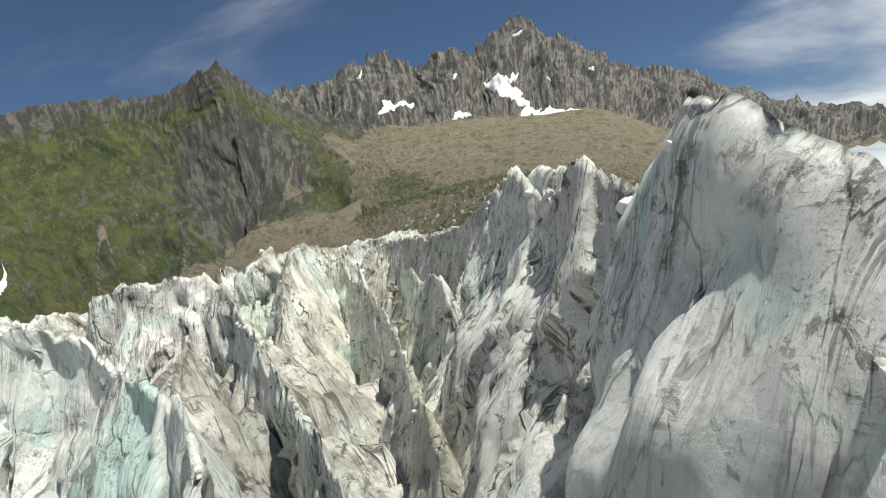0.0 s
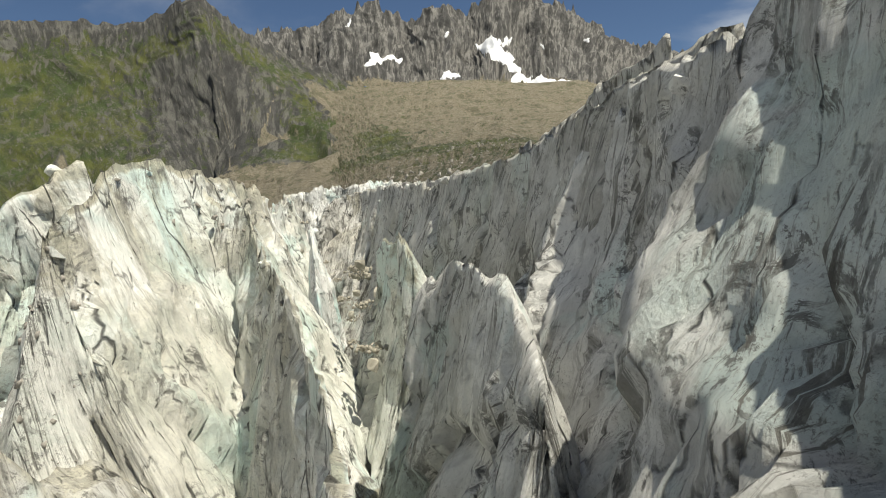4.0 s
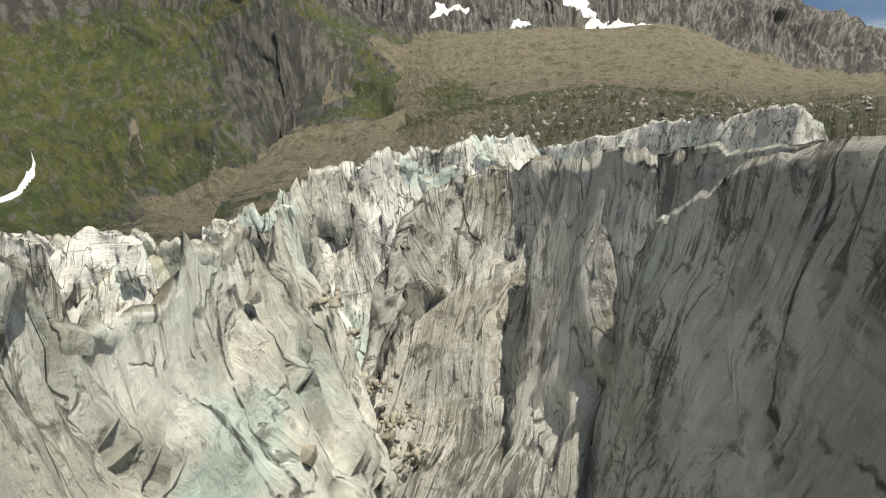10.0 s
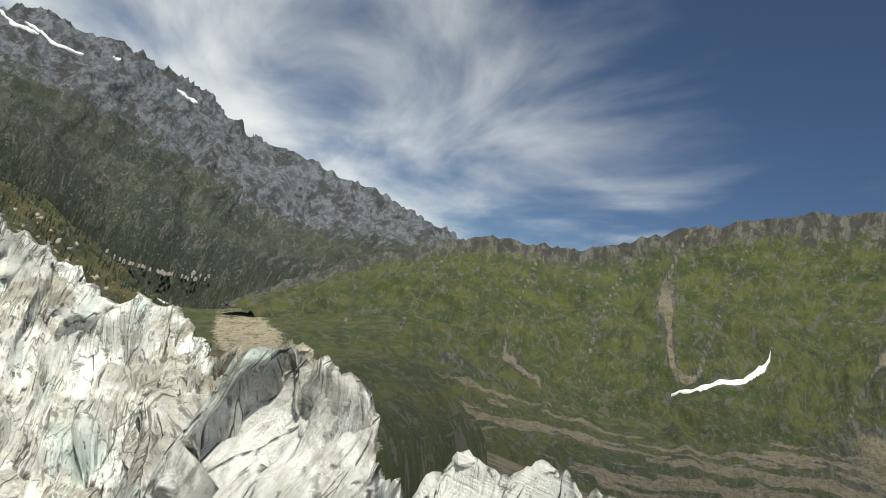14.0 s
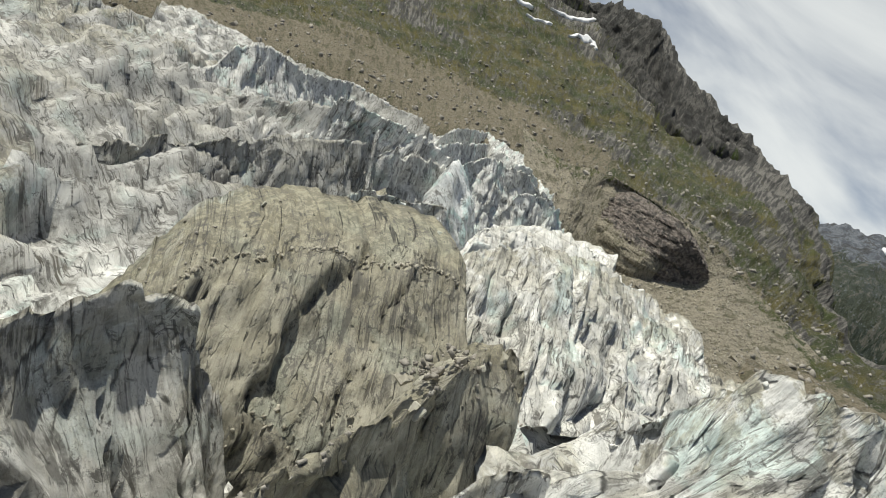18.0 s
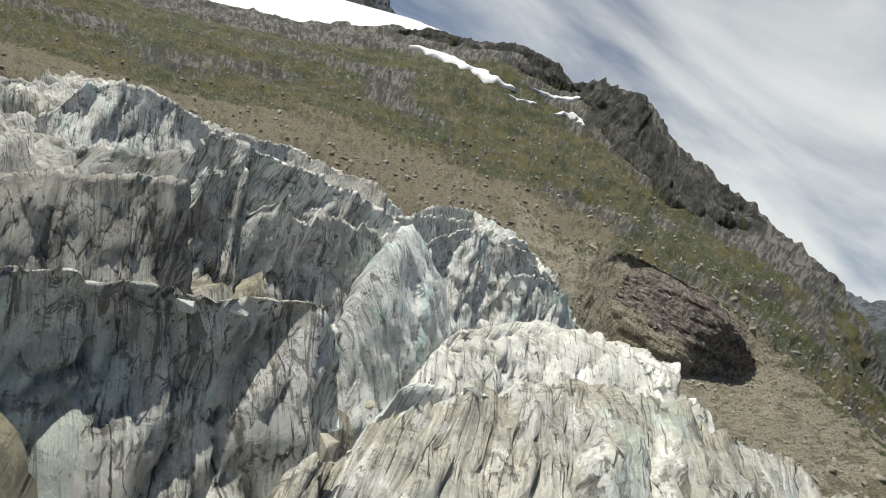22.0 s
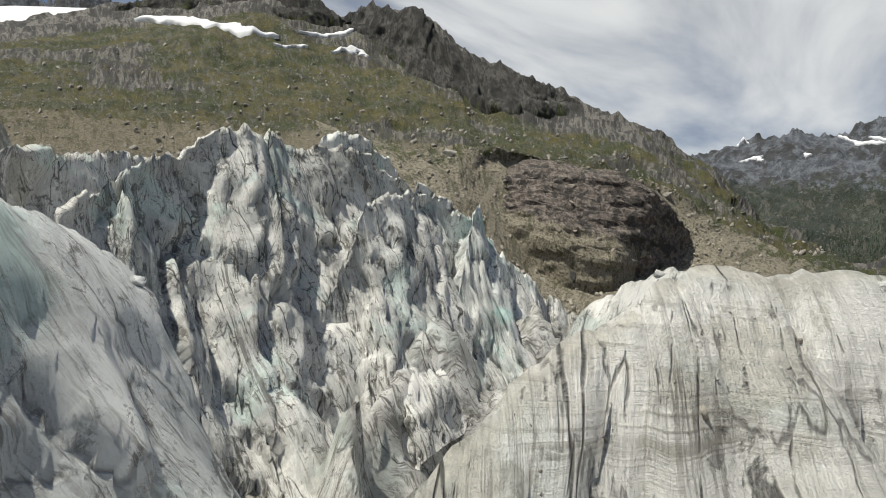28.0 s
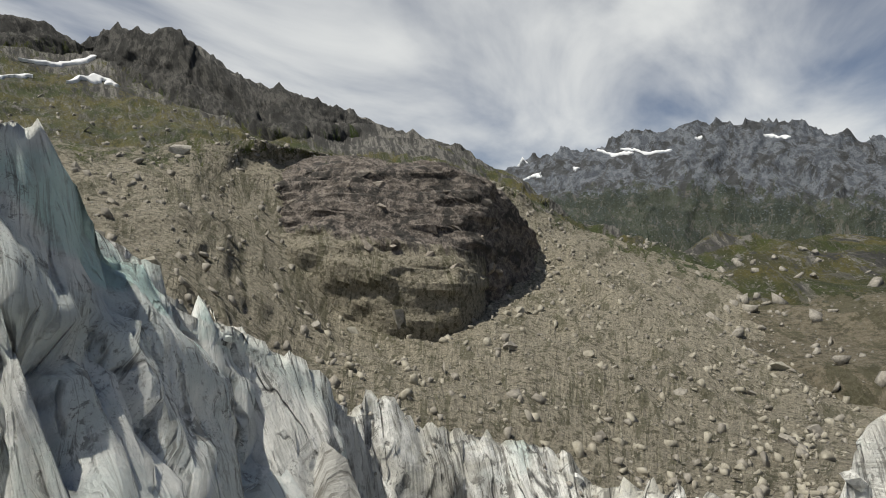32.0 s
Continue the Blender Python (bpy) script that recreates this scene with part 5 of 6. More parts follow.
    serac([(-27.6, 143.3, 2.3), (-26.5, 149.9, 3.8), (-22.8, 150.7, 4.1), (-18.0, 155.3, 5.4), (-13.3, 155.3, 4.6), (-10.1, 151.0, 3.7)], (-16, 109), 16, 6, 8, 14, ICE, 0.6, jag=1.2, blades=5, label="row of white ice teeth")
    serac([(-14.4, 204.3, 6.0), (-3.1, 198.4, 6.0), (9.3, 187.3, 7.4), (12.3, 177.7, 7.4), (14.6, 170.2, 7.1), (17.1, 159.6, 7.3)], (-16, 109), 18, 10, 14, 15, ICE, 0.4, 0.2, jag=0.7, step=0.7, cap=600, blades=4, label="long ice cliff with grey streaks")
    serac([(-48.6, 146.8, 0.4), (-47.2, 147.9, 0.5), (-42.4, 146.6, 0.1), (-37.6, 144.8, -1.0), (-32.3, 143.4, 0.8), (-30.8, 144.2, 2.5), (-28.2, 143.0, 2.1)], (-16, 109), 14, 6, 8, 16, ICE_DUSTY, 0.6, jag=1.3, blades=4, label="white broken ice crest with silt")
    # teeth along the edge over the meadow
    serac([(-48.3, 154.3, -4.7), (-46.6, 158.6, -2.4), (-43.0, 158.6, -1.5), (-40.8, 162.3, 0.1), (-36.8, 163.9, 0.1), (-32.3, 167.6, 3.2), (-29.7, 168.1, 2.7), (-26.5, 168.6, 3.2), (-22.2, 172.8, 5.2), (-18.2, 174.7, 5.6), (-13.2, 178.2, 6.6), (-6.3, 178.7, 7.0)], (-19, 118), 14, 8, 8, 44, ICE, 0.5, jag=1.0, blades=4, label="long row of white ice teeth over the meadow")
    serac([(-39.4, 137.7, -3.5), (-39.9, 140.7, -1.9), (-38.3, 144.9, -1.3), (-35.5, 146.5, -1.6), (-32.4, 148.3, -0.4), (-28.4, 149.6, -0.1), (-26.4, 152.2, 1.1), (-23.6, 154.7, 2.3), (-18.9, 154.7, 3.0), (-14.4, 154.1, 3.9)], (-19, 118), 14, 7, 7, 45, ICE_DUSTY, 0.9, jag=0.8, blades=6, label="jumble of ice blades with silt between")
    # white lumps over the meadow
    serac([(-48.2, 131.4, 3.3), (-48.6, 133.3, 3.8), (-47.2, 133.9, 3.2), (-46.3, 135.7, 2.2), (-44.1, 135.3, 1.5), (-39.4, 134.7, 0.6)], (-23, 124), 16, 8, 8, 17, ICE, 0.5, cap=80, label="rough white ice hump with grey dirt")
    serac([(-51.9, 141.0, -1.3), (-52.4, 142.6, 0.1), (-50.6, 143.4, 0.2), (-49.8, 144.8, 1.4), (-47.7, 145.6, 0.9), (-46.3, 145.3, -0.3)], (-23, 124), 14, 8, 8, 18, ICE_BANDED, 0.1, jag=0.5, label="leaning white ice block")
    serac([(-43.0, 139.7, -0.7), (-42.9, 141.6, 0.1), (-42.2, 142.6, 1.1), (-40.4, 142.9, 0.8), (-37.7, 142.1, -0.2)], (-23, 124), 14, 8, 8, 19, ICE_BANDED, 0.1, jag=0.4, label="smooth white ice block with a thin dirt band")
    # the broken slope towards the valley
    serac([(-81.5, 98.4, 3.2), (-82.9, 100.8, 3.7), (-86.7, 103.9, 4.9), (-89.0, 110.2, 2.3), (-90.6, 116.3, 1.5), (-87.4, 124.8, -1.7), (-83.5, 130.7, -1.5), (-77.1, 133.0, -2.5)], (-35, 130), 24, 30, 8, 20, ICE, 0.95, flute=1.2, wave=6.0, lump=2.2, step=0.5, bulge=0.15, slabs=1.6, blades=14, label="broken ice slope, white with brown patches")
    serac([(-78.8, 133.5, -4.1), (-80.9, 135.6, -2.8), (-80.6, 139.1, -1.3), (-78.1, 140.9, -1.4), (-73.4, 141.0, -3.7)], (-30, 129), 14, 8, 8, 21, ICE_SILT, 0.6, cap=300, label="last ice block above the gully")
    # the brown slab
    serac([(-55.6, 67.9, -7.0), (-58.4, 65.3, -5.3), (-63.3, 65.3, -3.5), (-68.8, 66.2, -2.0), (-72.6, 67.1, -0.8), (-75.4, 68.3, -0.8)], (-64, 101), 20, 22, 12, 22, ICE_SILT, 0.9, 0.3, 0.5, wave=4.0, lump=1.2, jag=0.4, bulge=-0.55, slabs=0.6, cap=420, strew=((500, 0.09, 0.17, 0.25, 0.75, 0.34), (261, 0.05, 0.5, 0.2, 0.8, 0.2), (420, 0.55, 0.8, 0.2, 0.8, 0.36)), label="wide brown silt-covered ice slab with rubble on its ledge")
    serac([(-71.7, 53.3, -4.1), (-74.3, 51.7, -3.3), (-77.5, 50.5, -2.9), (-80.9, 49.8, -2.7), (-85.4, 48.6, -1.9), (-87.7, 48.6, -3.3)], (-82, 66), 14, 8, 9, 46, ICE, 0.6, 0.1, jag=0.4, cap=260, label="pale ice step under a silty ledge")
    serac([(-87.9, 54.1, -8.5), (-89.6, 51.7, -6.6), (-91.5, 49.6, -4.4), (-94.5, 48.8, -4.1), (-96.2, 50.2, -5.0)], (-82, 66), 12, 4, 6, 47, ICE_CLEAN, 0.1, 0.0, 0.3, lump=0.8, jag=0.3, slabs=0.2, label="smooth blue-green ice block")
    serac([(-45.3, 101.5, -5.5), (-46.7, 97.3, -5.9), (-48.9, 94.2, -6.0), (-51.0, 91.9, -5.2), (-53.1, 90.3, -5.4), (-54.5, 90.8, -5.7)], (-53, 114), 16, 16, 8, 48, ICE_GREY, 0.6, 0.1, label="leaning grey ice slab with slanting streaks")
    serac([(-54.1, 104.4, -6.5), (-57.2, 100.5, -6.2), (-60.6, 97.4, -6.0), (-64.0, 95.7, -5.8), (-68.5, 91.9, -4.1), (-72.1, 89.2, -3.0)], (-53, 114), 12, 8, 8, 49, ICE_SILT, 0.8, blades=8, cap=420, label="brown ice ridges with stones between")
    # layered field beyond
    serac([(-45.7, 43.2, -12.1), (-49.1, 40.4, -10.9), (-55.4, 37.4, -8.7), (-62.8, 35.0, -5.5), (-71.2, 31.6, -2.2), (-78.9, 31.1, -0.6)], (-64, 101), 14, 10, 10, 23, ICE_UPPER, 0.4, 0.9, label="layered grey ice ridge")
    serac([(-27.7, -35.6, -16.0), (-35.6, -37.3, -13.4), (-54.6, -29.3, -8.4), (-69.2, -19.1, -5.2), (-80.8, -12.7, 0.3), (-91.8, -4.9, 3.4)], (-64, 101), 14, 8, 20, 24, ICE_UPPER, 0.3, 0.9, step=0.7, blades=10, label="far step of the glacier, white and grey")
    serac([(-2, -143, -16), (-17, -136, -10), (-48, -120, -3), (-80, -99, 4), (-101, -75, 7), (-120, -48, 7)], (-64, 101), 16, 12, 30, 25, ICE_UPPER, 0.2, 0.9, step=1.0, label="upper glacier step with thin crevasses")
    serac([(-98.2, -2.6, -1.6), (-131.4, -54.1, 4.6), (-194.6, -145.3, 12.4), (-189.0, -102.4, 9.9), (-177.2, -56.2, 5.2)], (-76, 79), 18, 10, 12, 26, ICE, 0.1, 0.2, step=0.8, blades=6, label="pale ice teeth at the edge of the bank")
    serac([(-86.5, 54.3, -7.5), (-91.1, 51.6, -5.0), (-96.0, 49.6, -3.2), (-102.7, 49.3, -1.2), (-109.9, 50.1, -0.4), (-118.5, 50.0, -0.3), (-124.6, 51.0, -2.0), (-129.8, 54.2, -2.2), (-129.5, 61.6, -6.9), (-133.7, 68.3, -5.6), (-134.4, 74.2, -5.9)], (-57, 110), 16, 26, 8, 27, ICE, 0.8, flute=4.0, wave=5.5, step=0.5, bulge=-0.1, slabs=0.9, blades=14, label="flight of white ice blades going down to the bank")
    # fins and domes further on
    serac([(-80.0, 1.0, 3.4), (-86.5, 1.7, 3.9), (-89.0, 1.9, 3.8), (-92.0, 2.2, 4.0), (-96.3, 2.5, 3.8), (-102.5, 3.1, 3.0), (-106.2, 3.4, 2.1), (-109.5, 3.0, -0.5)], (-90, 49), 20, 7, 9, 52, ICE, 0.0, 0.0, 0.7, lump=0.9, jag=0.7, slabs=0.8, blades=8, label="tall pale fins of ice with dark grit and blue gaps")
    serac([(-63.3, -32.5, 2.8), (-67.8, -35.2, 5.0), (-75.6, -44.0, 5.0), (-83.3, -52.2, 4.0), (-89.1, -59.0, 4.7), (-100.8, -72.9, 7.3), (-126.7, -87.8, 6.1), (-142.3, -93.2, 4.6)], (-82, 66), 20, 18, 14, 28, ICE, 0.1, 0.1, step=0.6, blades=10, label="grey-white ice slope with tall fins")
    serac([(-80.5, 21.8, 0.1), (-82.8, 19.8, 2.3), (-84.6, 21.0, -1.3), (-87.4, 20.1, 1.1), (-91.2, 16.7, -0.9), (-95.1, 11.3, 0.8), (-99.9, 8.5, 0.3), (-105.3, 4.1, -0.2), (-108.6, 1.0, 1.6)], (-90, 49), 18, 9, 9, 29, ICE_GREY, 0.1, 0.0, flute=1.3, label="row of grey ice fins")
    serac([(-97.2, 37.8, -9.5), (-102.1, 32.3, -6.4), (-109.9, 27.2, -3.7), (-116.5, 24.4, -1.8), (-122.8, 24.6, 0.5), (-126.4, 28.6, -0.4), (-127.1, 36.2, -0.8), (-125.7, 41.9, -1.7)], (-82, 66), 14, 14, 8, 30, ICE_BANDED, 0.3, bulge=-0.2, slabs=0.7, blades=6, label="white striped ice mound with dark cracks")
    serac([(-114.1, 12.9, -7.1), (-118.6, 10.8, -5.6), (-123.6, 9.5, -4.0), (-129.4, 9.9, -1.7), (-134.0, 13.0, -1.7), (-137.7, 15.7, -0.4), (-138.9, 18.7, 0.5), (-138.1, 22.7, -0.0), (-137.0, 26.7, 1.0)], (-103, 29), 14, 13, 10, 31, ICE_BANDED, 0.5, jag=0.5, bulge=-0.2, slabs=0.4, blades=3, cap=120, label="long white ice mound with banded layers")
    serac([(-101.8, 11.8, 0.0), (-102.9, 10.5, 0.3), (-104.2, 7.9, 2.2), (-105.1, 6.6, 2.9), (-107.0, 4.1, 3.2), (-109.9, 0.2, 1.8), (-114.1, -4.4, 0.2), (-121.5, -10.7, -3.1)], (-107, 25), 24, 14, 9, 32, ICE_SHADE_SMUDGED, 0.0, 0.2, 0.4, lump=0.9, jag=0.5, bulge=-0.3, slabs=0.3, blades=4, label="pale blue-white ice dome with smudges")
    serac([(-152.1, -107.0, 4.5), (-178.1, -150.1, 12.1), (-219.0, -196.8, 18.6), (-217.5, -163.4, 15.5), (-212.5, -130.9, 15.2), (-205.4, -105.8, 7.4), (-200.9, -87.7, 5.3), (-189.5, -60.4, -2.2), (-181.4, -39.8, -7.5)], (-107, 25), 20, 14, 12, 33, ICE, 0.1, 0.2, step=0.7, blades=10, label="cluster of pale ice teeth before the bank")
    serac([(-121.8, -24.8, -1.3), (-125.1, -28.5, 0.4), (-128.2, -31.8, 2.6), (-132.6, -34.6, 4.7), (-137.2, -34.9, 6.6), (-141.6, -37.5, 6.6), (-149.5, -37.8, 7.5), (-155.7, -38.9, 6.0), (-160.9, -37.7, 4.0), (-166.7, -38.2, 1.8), (-173.1, -37.5, -3.1), (-178.3, -34.3, -8.2)], (-128, 5), 26, 18, 10, 34, ICE, 0.2, 0.2, 1.4, blades=14, label="high ice wall with overhanging crest and fins")
    serac([(-143.3, -4.0, -6.7), (-147.0, -4.5, -4.3), (-148.9, -3.4, -3.4), (-150.1, -1.0, -2.2), (-150.0, 1.3, -2.3), (-148.6, 3.6, -3.1), (-147.5, 7.3, -3.2)], (-124, 9), 14, 12, 9, 35, ICE, 0.2, 0.0, 0.4, lump=0.8, jag=0.4, bulge=-0.25, slabs=0.2, label="rounded white ice mound")
    serac([(-147.5, -41.2, 7.5), (-149.5, -40.4, 8.6), (-152.1, -40.4, 9.2), (-154.7, -40.6, 8.6), (-157.3, -40.7, 7.8), (-159.2, -41.5, 5.3)], (-138, -4), 24, 8, 8, 36, ICE_CLEAN, 0.0, 0.0, label="upright pale ice pillar")
    serac([(-147.0, -30.0, 1.4), (-150.3, -30.6, 2.3), (-153.0, -31.6, 2.3), (-157.2, -33.4, 4.1), (-160.9, -33.6, 2.4), (-164.7, -33.3, 0.7), (-168.1, -33.0, -2.4), (-172.1, -31.5, -4.7), (-175.2, -30.1, -8.5)], (-143, -7), 20, 13, 8, 37, ICE, 0.1, 0.1, blades=3, cap=60, label="white ice wall with fine dark lines")
    serac([(-160.6, -29.5, 1.8), (-162.7, -30.8, 2.1), (-163.9, -31.5, 1.2), (-165.5, -31.9, -0.3), (-168.1, -32.8, -2.2), (-171.1, -32.8, -4.6)], (-154, -13), 16, 10, 8, 38, ICE_CLEAN, 0.1, 0.1, label="close ice wall with dark grit")
    serac([(-172.4, -5.5, -10.6), (-173.9, -4.2, -8.8), (-174.1, -2.7, -7.2), (-173.2, -0.7, -6.0)], (-143, -7), 14, 6, 8, 39, ICE_BANDED, 0.1, label="white ice hump beside the moraine")

    serac([(-181.0, -13.0, -12.0), (-182.5, -12.2, -10.4), (-183.8, -11.4, -9.2), (-185.0, -10.2, -8.1), (-185.0, -8.5, -7.3), (-184.8, -6.5, -6.6)], (-154, -13), 12, 7, 8, 50, ICE_BANDED, 0.1, 0.0, 0.5, lump=0.6, jag=0.4, label="rough white ice hump at the edge of the rubble")
    serac([(-172.0, -32.4, -8.8), (-175.6, -33.0, -9.1), (-178.7, -32.8, -8.3), (-179.6, -31.7, -8.1), (-180.9, -30.8, -10.2), (-183.1, -28.5, -11.4), (-185.6, -25.3, -11.5), (-185.7, -23.6, -13.1), (-184.9, -19.5, -12.5), (-183.5, -16.6, -11.6)], (-154, -13), 8, 5, 5, 51, ICE, 0.5, jag=1.4, blades=14, cap=200, label="low dirty ice blades in front of the rubble")

seracs()


def stones():
    p, s = strewn(V_MOR, 7000, 0.10, 0.9, 1, 0.0, 0.85)
    rubble("moraine_rubble", p, s, STONE, 2, "grey rubble strewn over the moraine", "rubble")
    p, s = strewn(V_MOR, 3600, 0.10, 0.9, 11, 0.18, 0.85, 0.35, 0.98, power=1.6)
    rubble("pale_rubble", p, s, STONE_PALE, 12, "pale grey angular rubble heaped below the outcrop", "rubble")
    p, s = strewn(V_BANK, 7500, 0.3, 2.6, 3, 0.22, 0.90, power=2.0)
    rubble("bank_rubble", p, s, STONE, 4, "brown and grey stones on the grassy bank", "rubble")
    p, s = strewn(V_SCREE, 4000, 0.4, 2.0, 5, 0.35, 0.85)
    rubble("scree_stones", p, s, STONE, 6, "tan stones on the moraine slope", "rubble")
    p, s = strewn(V_MOR, 46, 0.6, 1.7, 7, 0.05, 0.7, power=0.6)
    for k in range(len(p)):
        boulder(p[k], s[k], STONE_PALE if k % 3 == 0 else STONE, k, "angular grey boulder lying on the moraine", "moraine boulders")
    p, s = strewn(V_BANK, 60, 1.2, 3.2, 8, 0.35, 0.75, power=0.6)
    for k in range(len(p)):
        boulder(p[k], s[k], STONE, k + 60, "weathered boulder on the grassy bank", "bank boulders")


stones()


# ---- snow ----
def snow():
    peak, ridge = bpy.data.objects["mountain_peak"], bpy.data.objects["mountain_ridge"]
    bank, far = bpy.data.objects["bank_slope"], bpy.data.objects["mountain_range"]
    snow_patch(V_PEAK, N_PEAK, [(302, 2881, 747), (369, 2689, 687), (394, 2596, 605), (445, 2544, 530)], (20, 48, 44, 40), peak, 1, 3.5)
    snow_patch(V_PEAK, N_PEAK, [(485, 2925, 782), (372, 2674, 670)], (14, 22), peak, 2, 3.5)
    snow_patch(V_PEAK, N_PEAK, [(410, 2520, 517), (498, 2475, 483), (594, 2442, 458), (683, 2400, 435)], (46, 42, 26, 14), peak, 3, 3.5)
    snow_patch(V_PEAK, N_PEAK, [(-178, 2513, 586), (-114, 2656, 642), (-33, 2695, 656)], (18, 36, 30), peak, 4, 3.5)
    snow_patch(V_PEAK, N_PEAK, [(108, 2481, 498), (159, 2543, 544), (196, 2505, 520)], (14, 26, 14), peak, 5, 3.5)
    snow_patch(V_PEAK, N_PEAK, [(515, 3129, 1023), (575, 3185, 1065)], (8, 12), peak, 6, 7)
    for k, q in enumerate(([(-275, 2849, 847), (-260, 2926, 907)], [(168, 2830, 767), (184, 2904, 818)], [(568, 2725, 696), (586, 2730, 675)], [(817, 2895, 748), (815, 2844, 718)])):
        snow_patch(V_PEAK, N_PEAK, q, (7, 9), peak, 7 + k, 3)
    snow_patch(V_ALP, N_ALP, [(-976, 1358, 110), (-927, 1292, 68), (-898, 1196, 24), (-901, 1099, -16), (-918, 1050, -44)], (3, 6, 15, 11, 3), ridge, 20, 4)
    snow_patch(V_BANK, N_BANK, [(-276, -648, 190), (-298, -605, 186), (-323, -569, 182), (-344, -537, 177), (-372, -518, 179)], (5, 12, 14, 11, 4), bank, 30, 3)
    snow_patch(V_BANK, N_BANK, [(-358, -503, 162), (-390, -494, 165)], (3, 4), bank, 31, 2)
    snow_patch(V_BANK, N_BANK, [(-405, -480, 160), (-430, -480, 170), (-434, -459, 165)], (3, 5, 4), bank, 32, 2)
    snow_patch(V_BANK, N_BANK, [(-396, -524, 189), (-452, -517, 202)], (3, 4), bank, 33, 2)
    for k, q in enumerate(([(-4158, -1690, 780), (-4133, -1612, 777)], [(-3942, -1497, 660), (-3898, -1424, 628)], [(-4307, -1165, 829), (-4183, -1038, 758), (-4081, -871, 731)], [(-3964, -1228, 672), (-3899, -1185, 646)], [(-4401, -159, 787), (-4381, -10, 738)], [(-3898, -1568, 626), (-3944, -1446, 665)], [(-4190, -980, 789), (-4117, -802, 730), (-4174, -668, 733)], [(-3774, -1918, 578), (-3674, -1837, 533)], [(-4298, -541, 814), (-4326, -504, 823)])):
        snow_patch(V_RANGE, N_RANGE, q, (14, 18), far, 40 + k, 8)


snow()


# ---- village and woods ----
def village():
    """Houses with pitched roofs, far down in the valley."""
    rnd = random.Random(5)
    at = np.asarray([(-2920, -122, -226), (-2908, -16, -247), (-2925, 94, -246), (-2928, 232, -243), (-2860, 300, -206)], float)
    line = spline(at, 90)
    vs, fs = [], []
    for p in line:
        x, y, z = p[0] + rnd.uniform(-70, 70), p[1] + rnd.uniform(-45, 45), p[2] + rnd.uniform(2, 10)
        a, b, h, c = rnd.uniform(4, 6), rnd.uniform(3, 5), rnd.uniform(3, 5), len(vs)
        for dx, dy, dz in ((-a, -b, -9), (a, -b, -9), (a, b, -9), (-a, b, -9), (-a, -b, h), (a, -b, h), (a, b, h), (-a, b, h), (-a, 0, h * 1.6), (a, 0, h * 1.6)):
            vs.append((x + dx, y + dy, z + dz))
        for f in ((0, 1, 5, 4), (1, 2, 6, 5), (2, 3, 7, 6), (3, 0, 4, 7), (4, 5, 9, 8), (6, 7, 8, 9), (5, 6, 9), (7, 4, 8)):
            fs.append(tuple(c + i for i in f))
    me = bpy.data.meshes.new("village")
    me.from_pydata(vs, [], fs)
    me.materials.append(PLASTER)
    tagged(new("village", me), "small pale houses of a village in the valley", "village", kind="stuff")


def conifers(name, places, low, high, seed, label):
    rnd = np.random.RandomState(seed)
    vs, fs = [], []
    for p in places:
        h = rnd.uniform(low, high)
        r = h * rnd.uniform(0.16, 0.26)
        for t0, t1, rr in ((-0.3, 0.45, 1.0), (0.2, 0.75, 0.72), (0.5, 1.0, 0.45)):
            c = len(vs)
            turn = rnd.uniform(0, 6)
            for k in range(6):
                q = r * rr * rnd.uniform(0.75, 1.15)
                vs.append((p[0] + q * math.cos(turn + k * 1.047), p[1] + q * math.sin(turn + k * 1.047), p[2] + t0 * h))
            vs.append((p[0], p[1], p[2] + t1 * h))
            fs.extend((c + k, c + (k + 1) % 6, c + 6) for k in range(6))
    me = bpy.data.meshes.new(name)
    me.from_pydata(vs, [], fs)
    me.materials.append(NEEDLES)
    tagged(new(name, me), label, "forest", kind="stuff")


n_ = Nodes("roof_and_plaster")
PLASTER = n_.finish(n_.mix(n_.span(n_.noise(n_.place(), 0.06, 2), 0.45, 0.55), (0.34, 0.30, 0.27), (0.42, 0.40, 0.37)), 0.85)
n_ = Nodes("conifer_needles")
NEEDLES = n_.finish(n_.mix(n_.noise(n_.place(), 0.05, 4), (0.014, 0.026, 0.018), (0.034, 0.050, 0.028)), 0.9)
village()
P_, S_ = strewn(V_RANGE, 3800, 1, 2, 91, 0.70, 0.98)
Q_, S_ = strewn(V_RANGE, 700, 1, 2, 95, 0.50, 0.72)
P_ = np.concatenate((P_, Q_))
conifers("far_forest", P_, 9, 17, 92, "dark conifer forest on the far flank")
P_, S_ = strewn(V_BANK, 320, 1, 2, 93, 0.0, 0.35, 0.84, 0.97)
conifers("bank_conifers", P_, 2, 4, 94, "scattered young conifers on the bank")


# ---- stones on the ice ----
def ribbon(name, places, count, spread, small, large, material, seed, label):
    """Heaps of rubble round some places on the ice."""
    rnd = np.random.RandomState(seed)
    at = np.asarray(places, float)
    p = at[rnd.randint(0, len(at), count)] + rnd.normal(0, 1, (count, 3)) * (spread, spread, 0.10)
    s = small + (large - small) * rnd.uniform(0, 1, count) ** 4
    p[:, 2] += s * 0.1
    rubble(name, p, s, material, seed, label, "rubble")


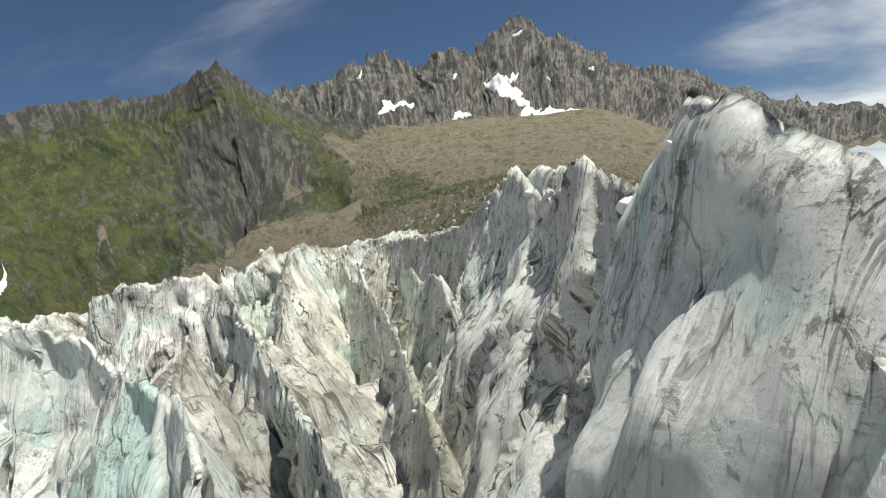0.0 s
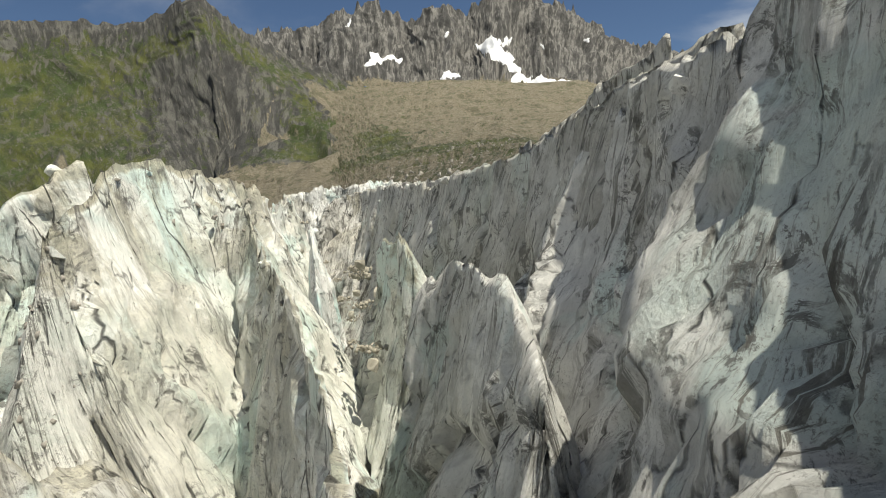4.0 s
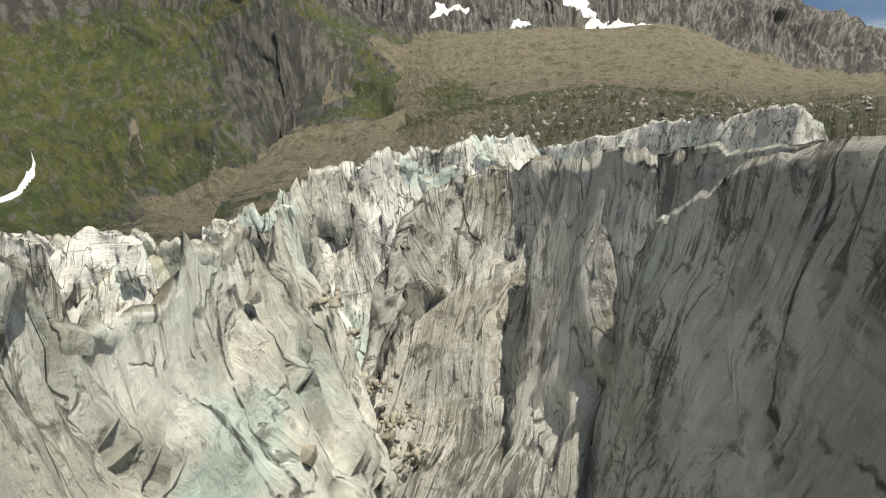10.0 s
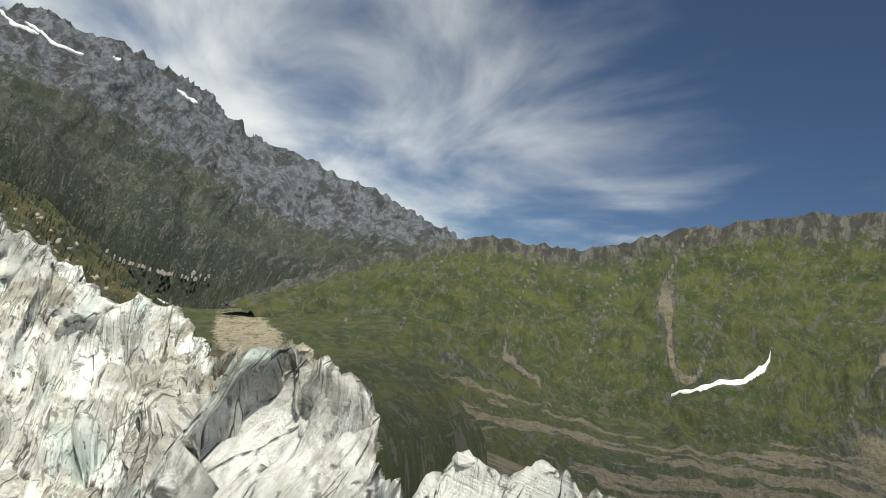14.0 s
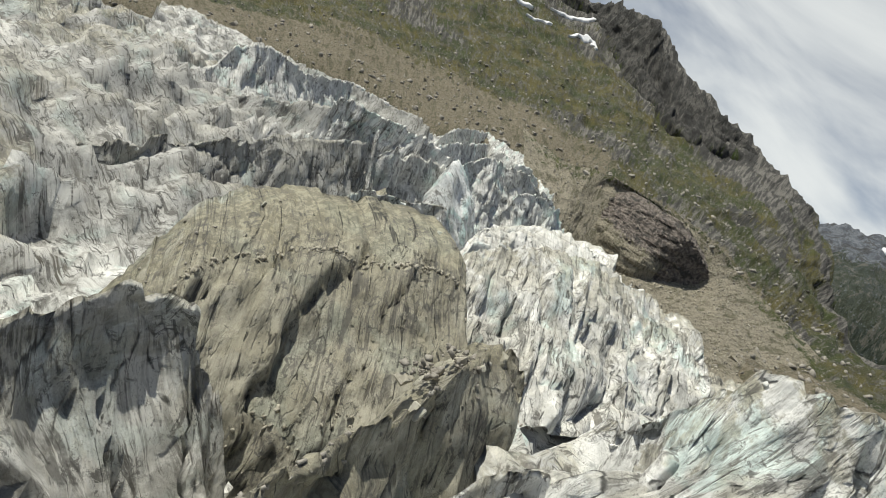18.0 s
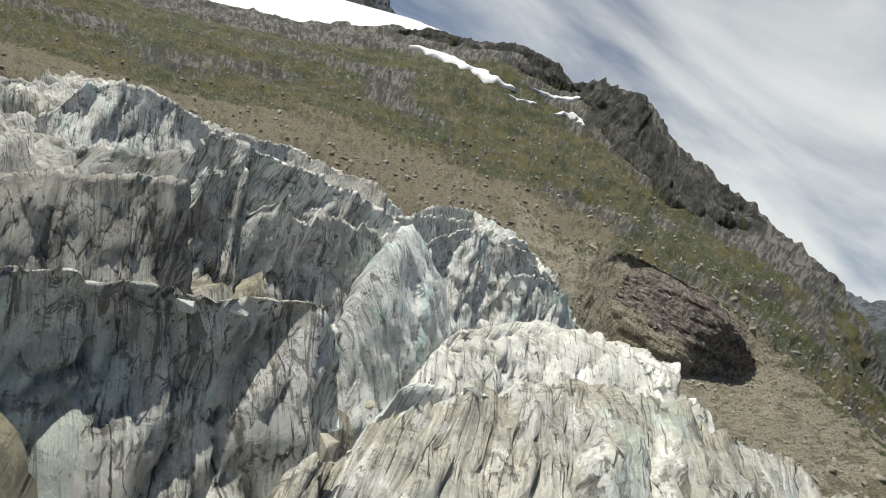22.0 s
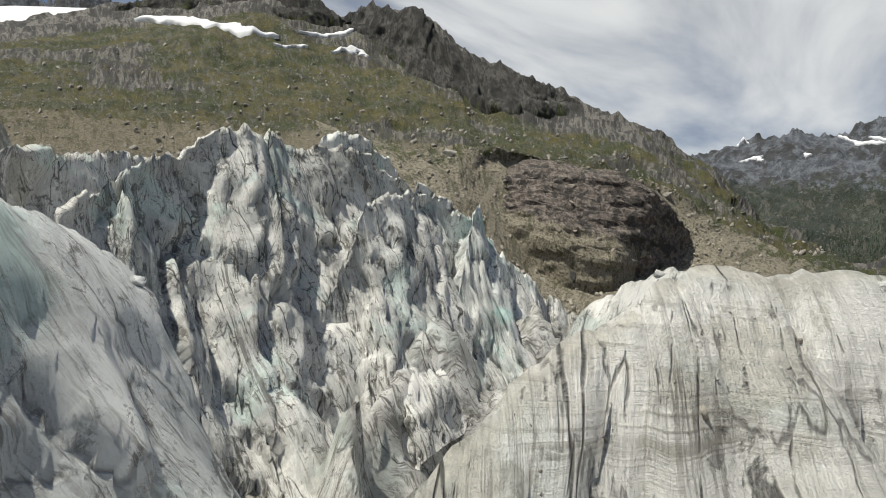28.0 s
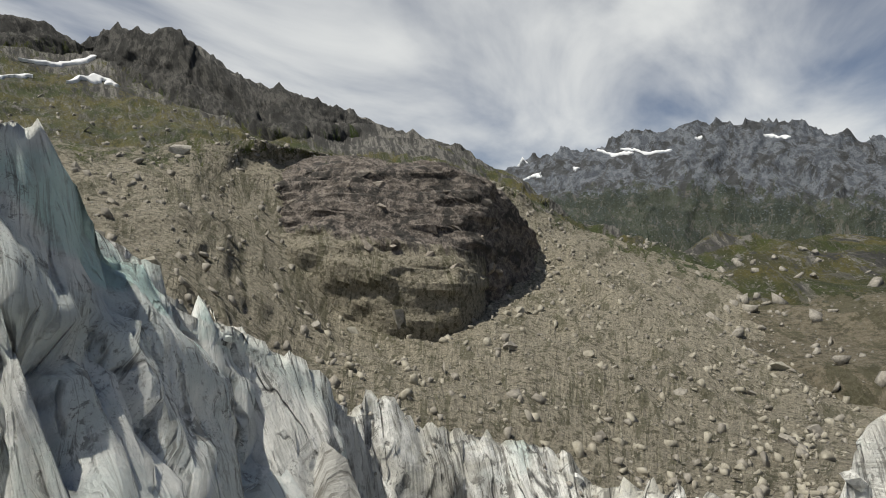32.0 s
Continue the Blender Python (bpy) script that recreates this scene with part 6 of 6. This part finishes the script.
def ice_stones():
    ribbon("cleft_rubble", [(-16.5, 126.3, -5.4), (-14.3, 118.9, -8.4), (-12.5, 111.6, -10.0), (-11.2, 107.8, -11.8), (-11.6, 105.7, -13.9)], 320, 0.5, 0.05, 0.3, STONE_PALE, 301, "grey rubble wedged in the cleft of the ice")
    ribbon("cleft_rubble", [(-18.3, 119.2, -0.8), (-19.9, 128.9, -4.5), (-18.0, 124.1, -5.4), (-16.7, 122.6, -6.4), (-16.2, 123.7, -8.3)], 320, 0.5, 0.05, 0.3, STONE_PALE, 302, "grey rubble lying in a long ice groove")
    ribbon("ledge_rubble", [(-59.0, 69.5, -9.8), (-61.3, 69.7, -8.4), (-64.4, 69.6, -7.8), (-66.3, 69.5, -5.3), (-71.0, 69.5, -4.2)], 420, 0.6, 0.05, 0.35, STONE, 303, "brown rubble along the ledge of the slab")
    ribbon("foot_rubble", [(-66.6, 78.8, -16.6), (-70.2, 79.7, -14.2), (-66.8, 91.1, -5.6), (-68.4, 91.0, -4.3), (-72.5, 90.3, -5.0), (-93.9, 71.2, -17.1)], 480, 0.7, 0.06, 0.4, STONE, 304, "grey and brown rubble between the ice ridges")
    ribbon("groove_rubble", [(-7.6, 82.0, -4.4), (-7.9, 84.5, -4.2), (-8.2, 87.5, -4.4), (-7.2, 79.0, -6.0), (-6.8, 76.5, -8.3)], 380, 0.45, 0.06, 0.32, STONE_PALE, 305, "grey rubble between two thin ice fins")
    spots = [
        ([(-7.3, 81.5, -3.7), (-6.3, 75.5, -9.2), (-7.5, 79.8, -5.4)], (0.5, 0.6, 0.35), STONE_PALE, "pale flat boulder resting on rubble in the cleft"),
        ([(-13.2, 114.1, -10.4), (-11.3, 107.9, -11.4), (-5.3, 51.1, -8.2), (-9.0, 93.7, -14.2)], (0.8, 0.6, 0.5, 0.6), STONE_PALE, "pale angular boulder wedged in the ice cleft"),
        ([(-7.3, 98.4, -7.7), (-13.9, 103.3, -11.0), (-18.1, 124.2, -5.4), (-17.1, 123.9, -7.6), (-17.7, 115.3, -4.3)], (0.9, 0.5, 0.5, 0.45, 0.35), STONE_PALE, "pale boulder lying between ice walls"),
        ([(-1020, 1394, 131), (-14, 73, 0), (-1116, 1370, 121), (-14, 80, 1), (-19, 116, 0)], (0.25, 0.22, 0.2, 0.25, 0.3), STONE, "dark stone perched on the silty ice"),
        ([(-86.3, 55.3, -6.5), (-72.3, 91.6, -6.2), (-89.5, 72.3, -14.8), (-68.3, 91.2, -4.3), (-65.6, 91.2, -6.5), (-90.9, 71.0, -14.3), (-102.5, 24.3, -15.1)], (0.7, 0.6, 0.6, 0.6, 0.6, 0.5, 0.9), STONE_PALE, "large pale boulder among the ice ridges"),
        ([(-219.5, -58.1, -7.3), (-244.5, -54.4, -6.0), (-212.9, -92.4, 18.7)], (1.8, 1.2, 2.0), STONE, "grey boulder on the slope beyond the ice"),
    ]
    for places, sizes, material, label in spots:
        for k, (p, size) in enumerate(zip(places, sizes)):
            boulder(Vector(p) + Vector((0, 0, size * 0.2)), size, material, 200 + k + int(size * 10), label, "boulders on the ice")


ice_stones()
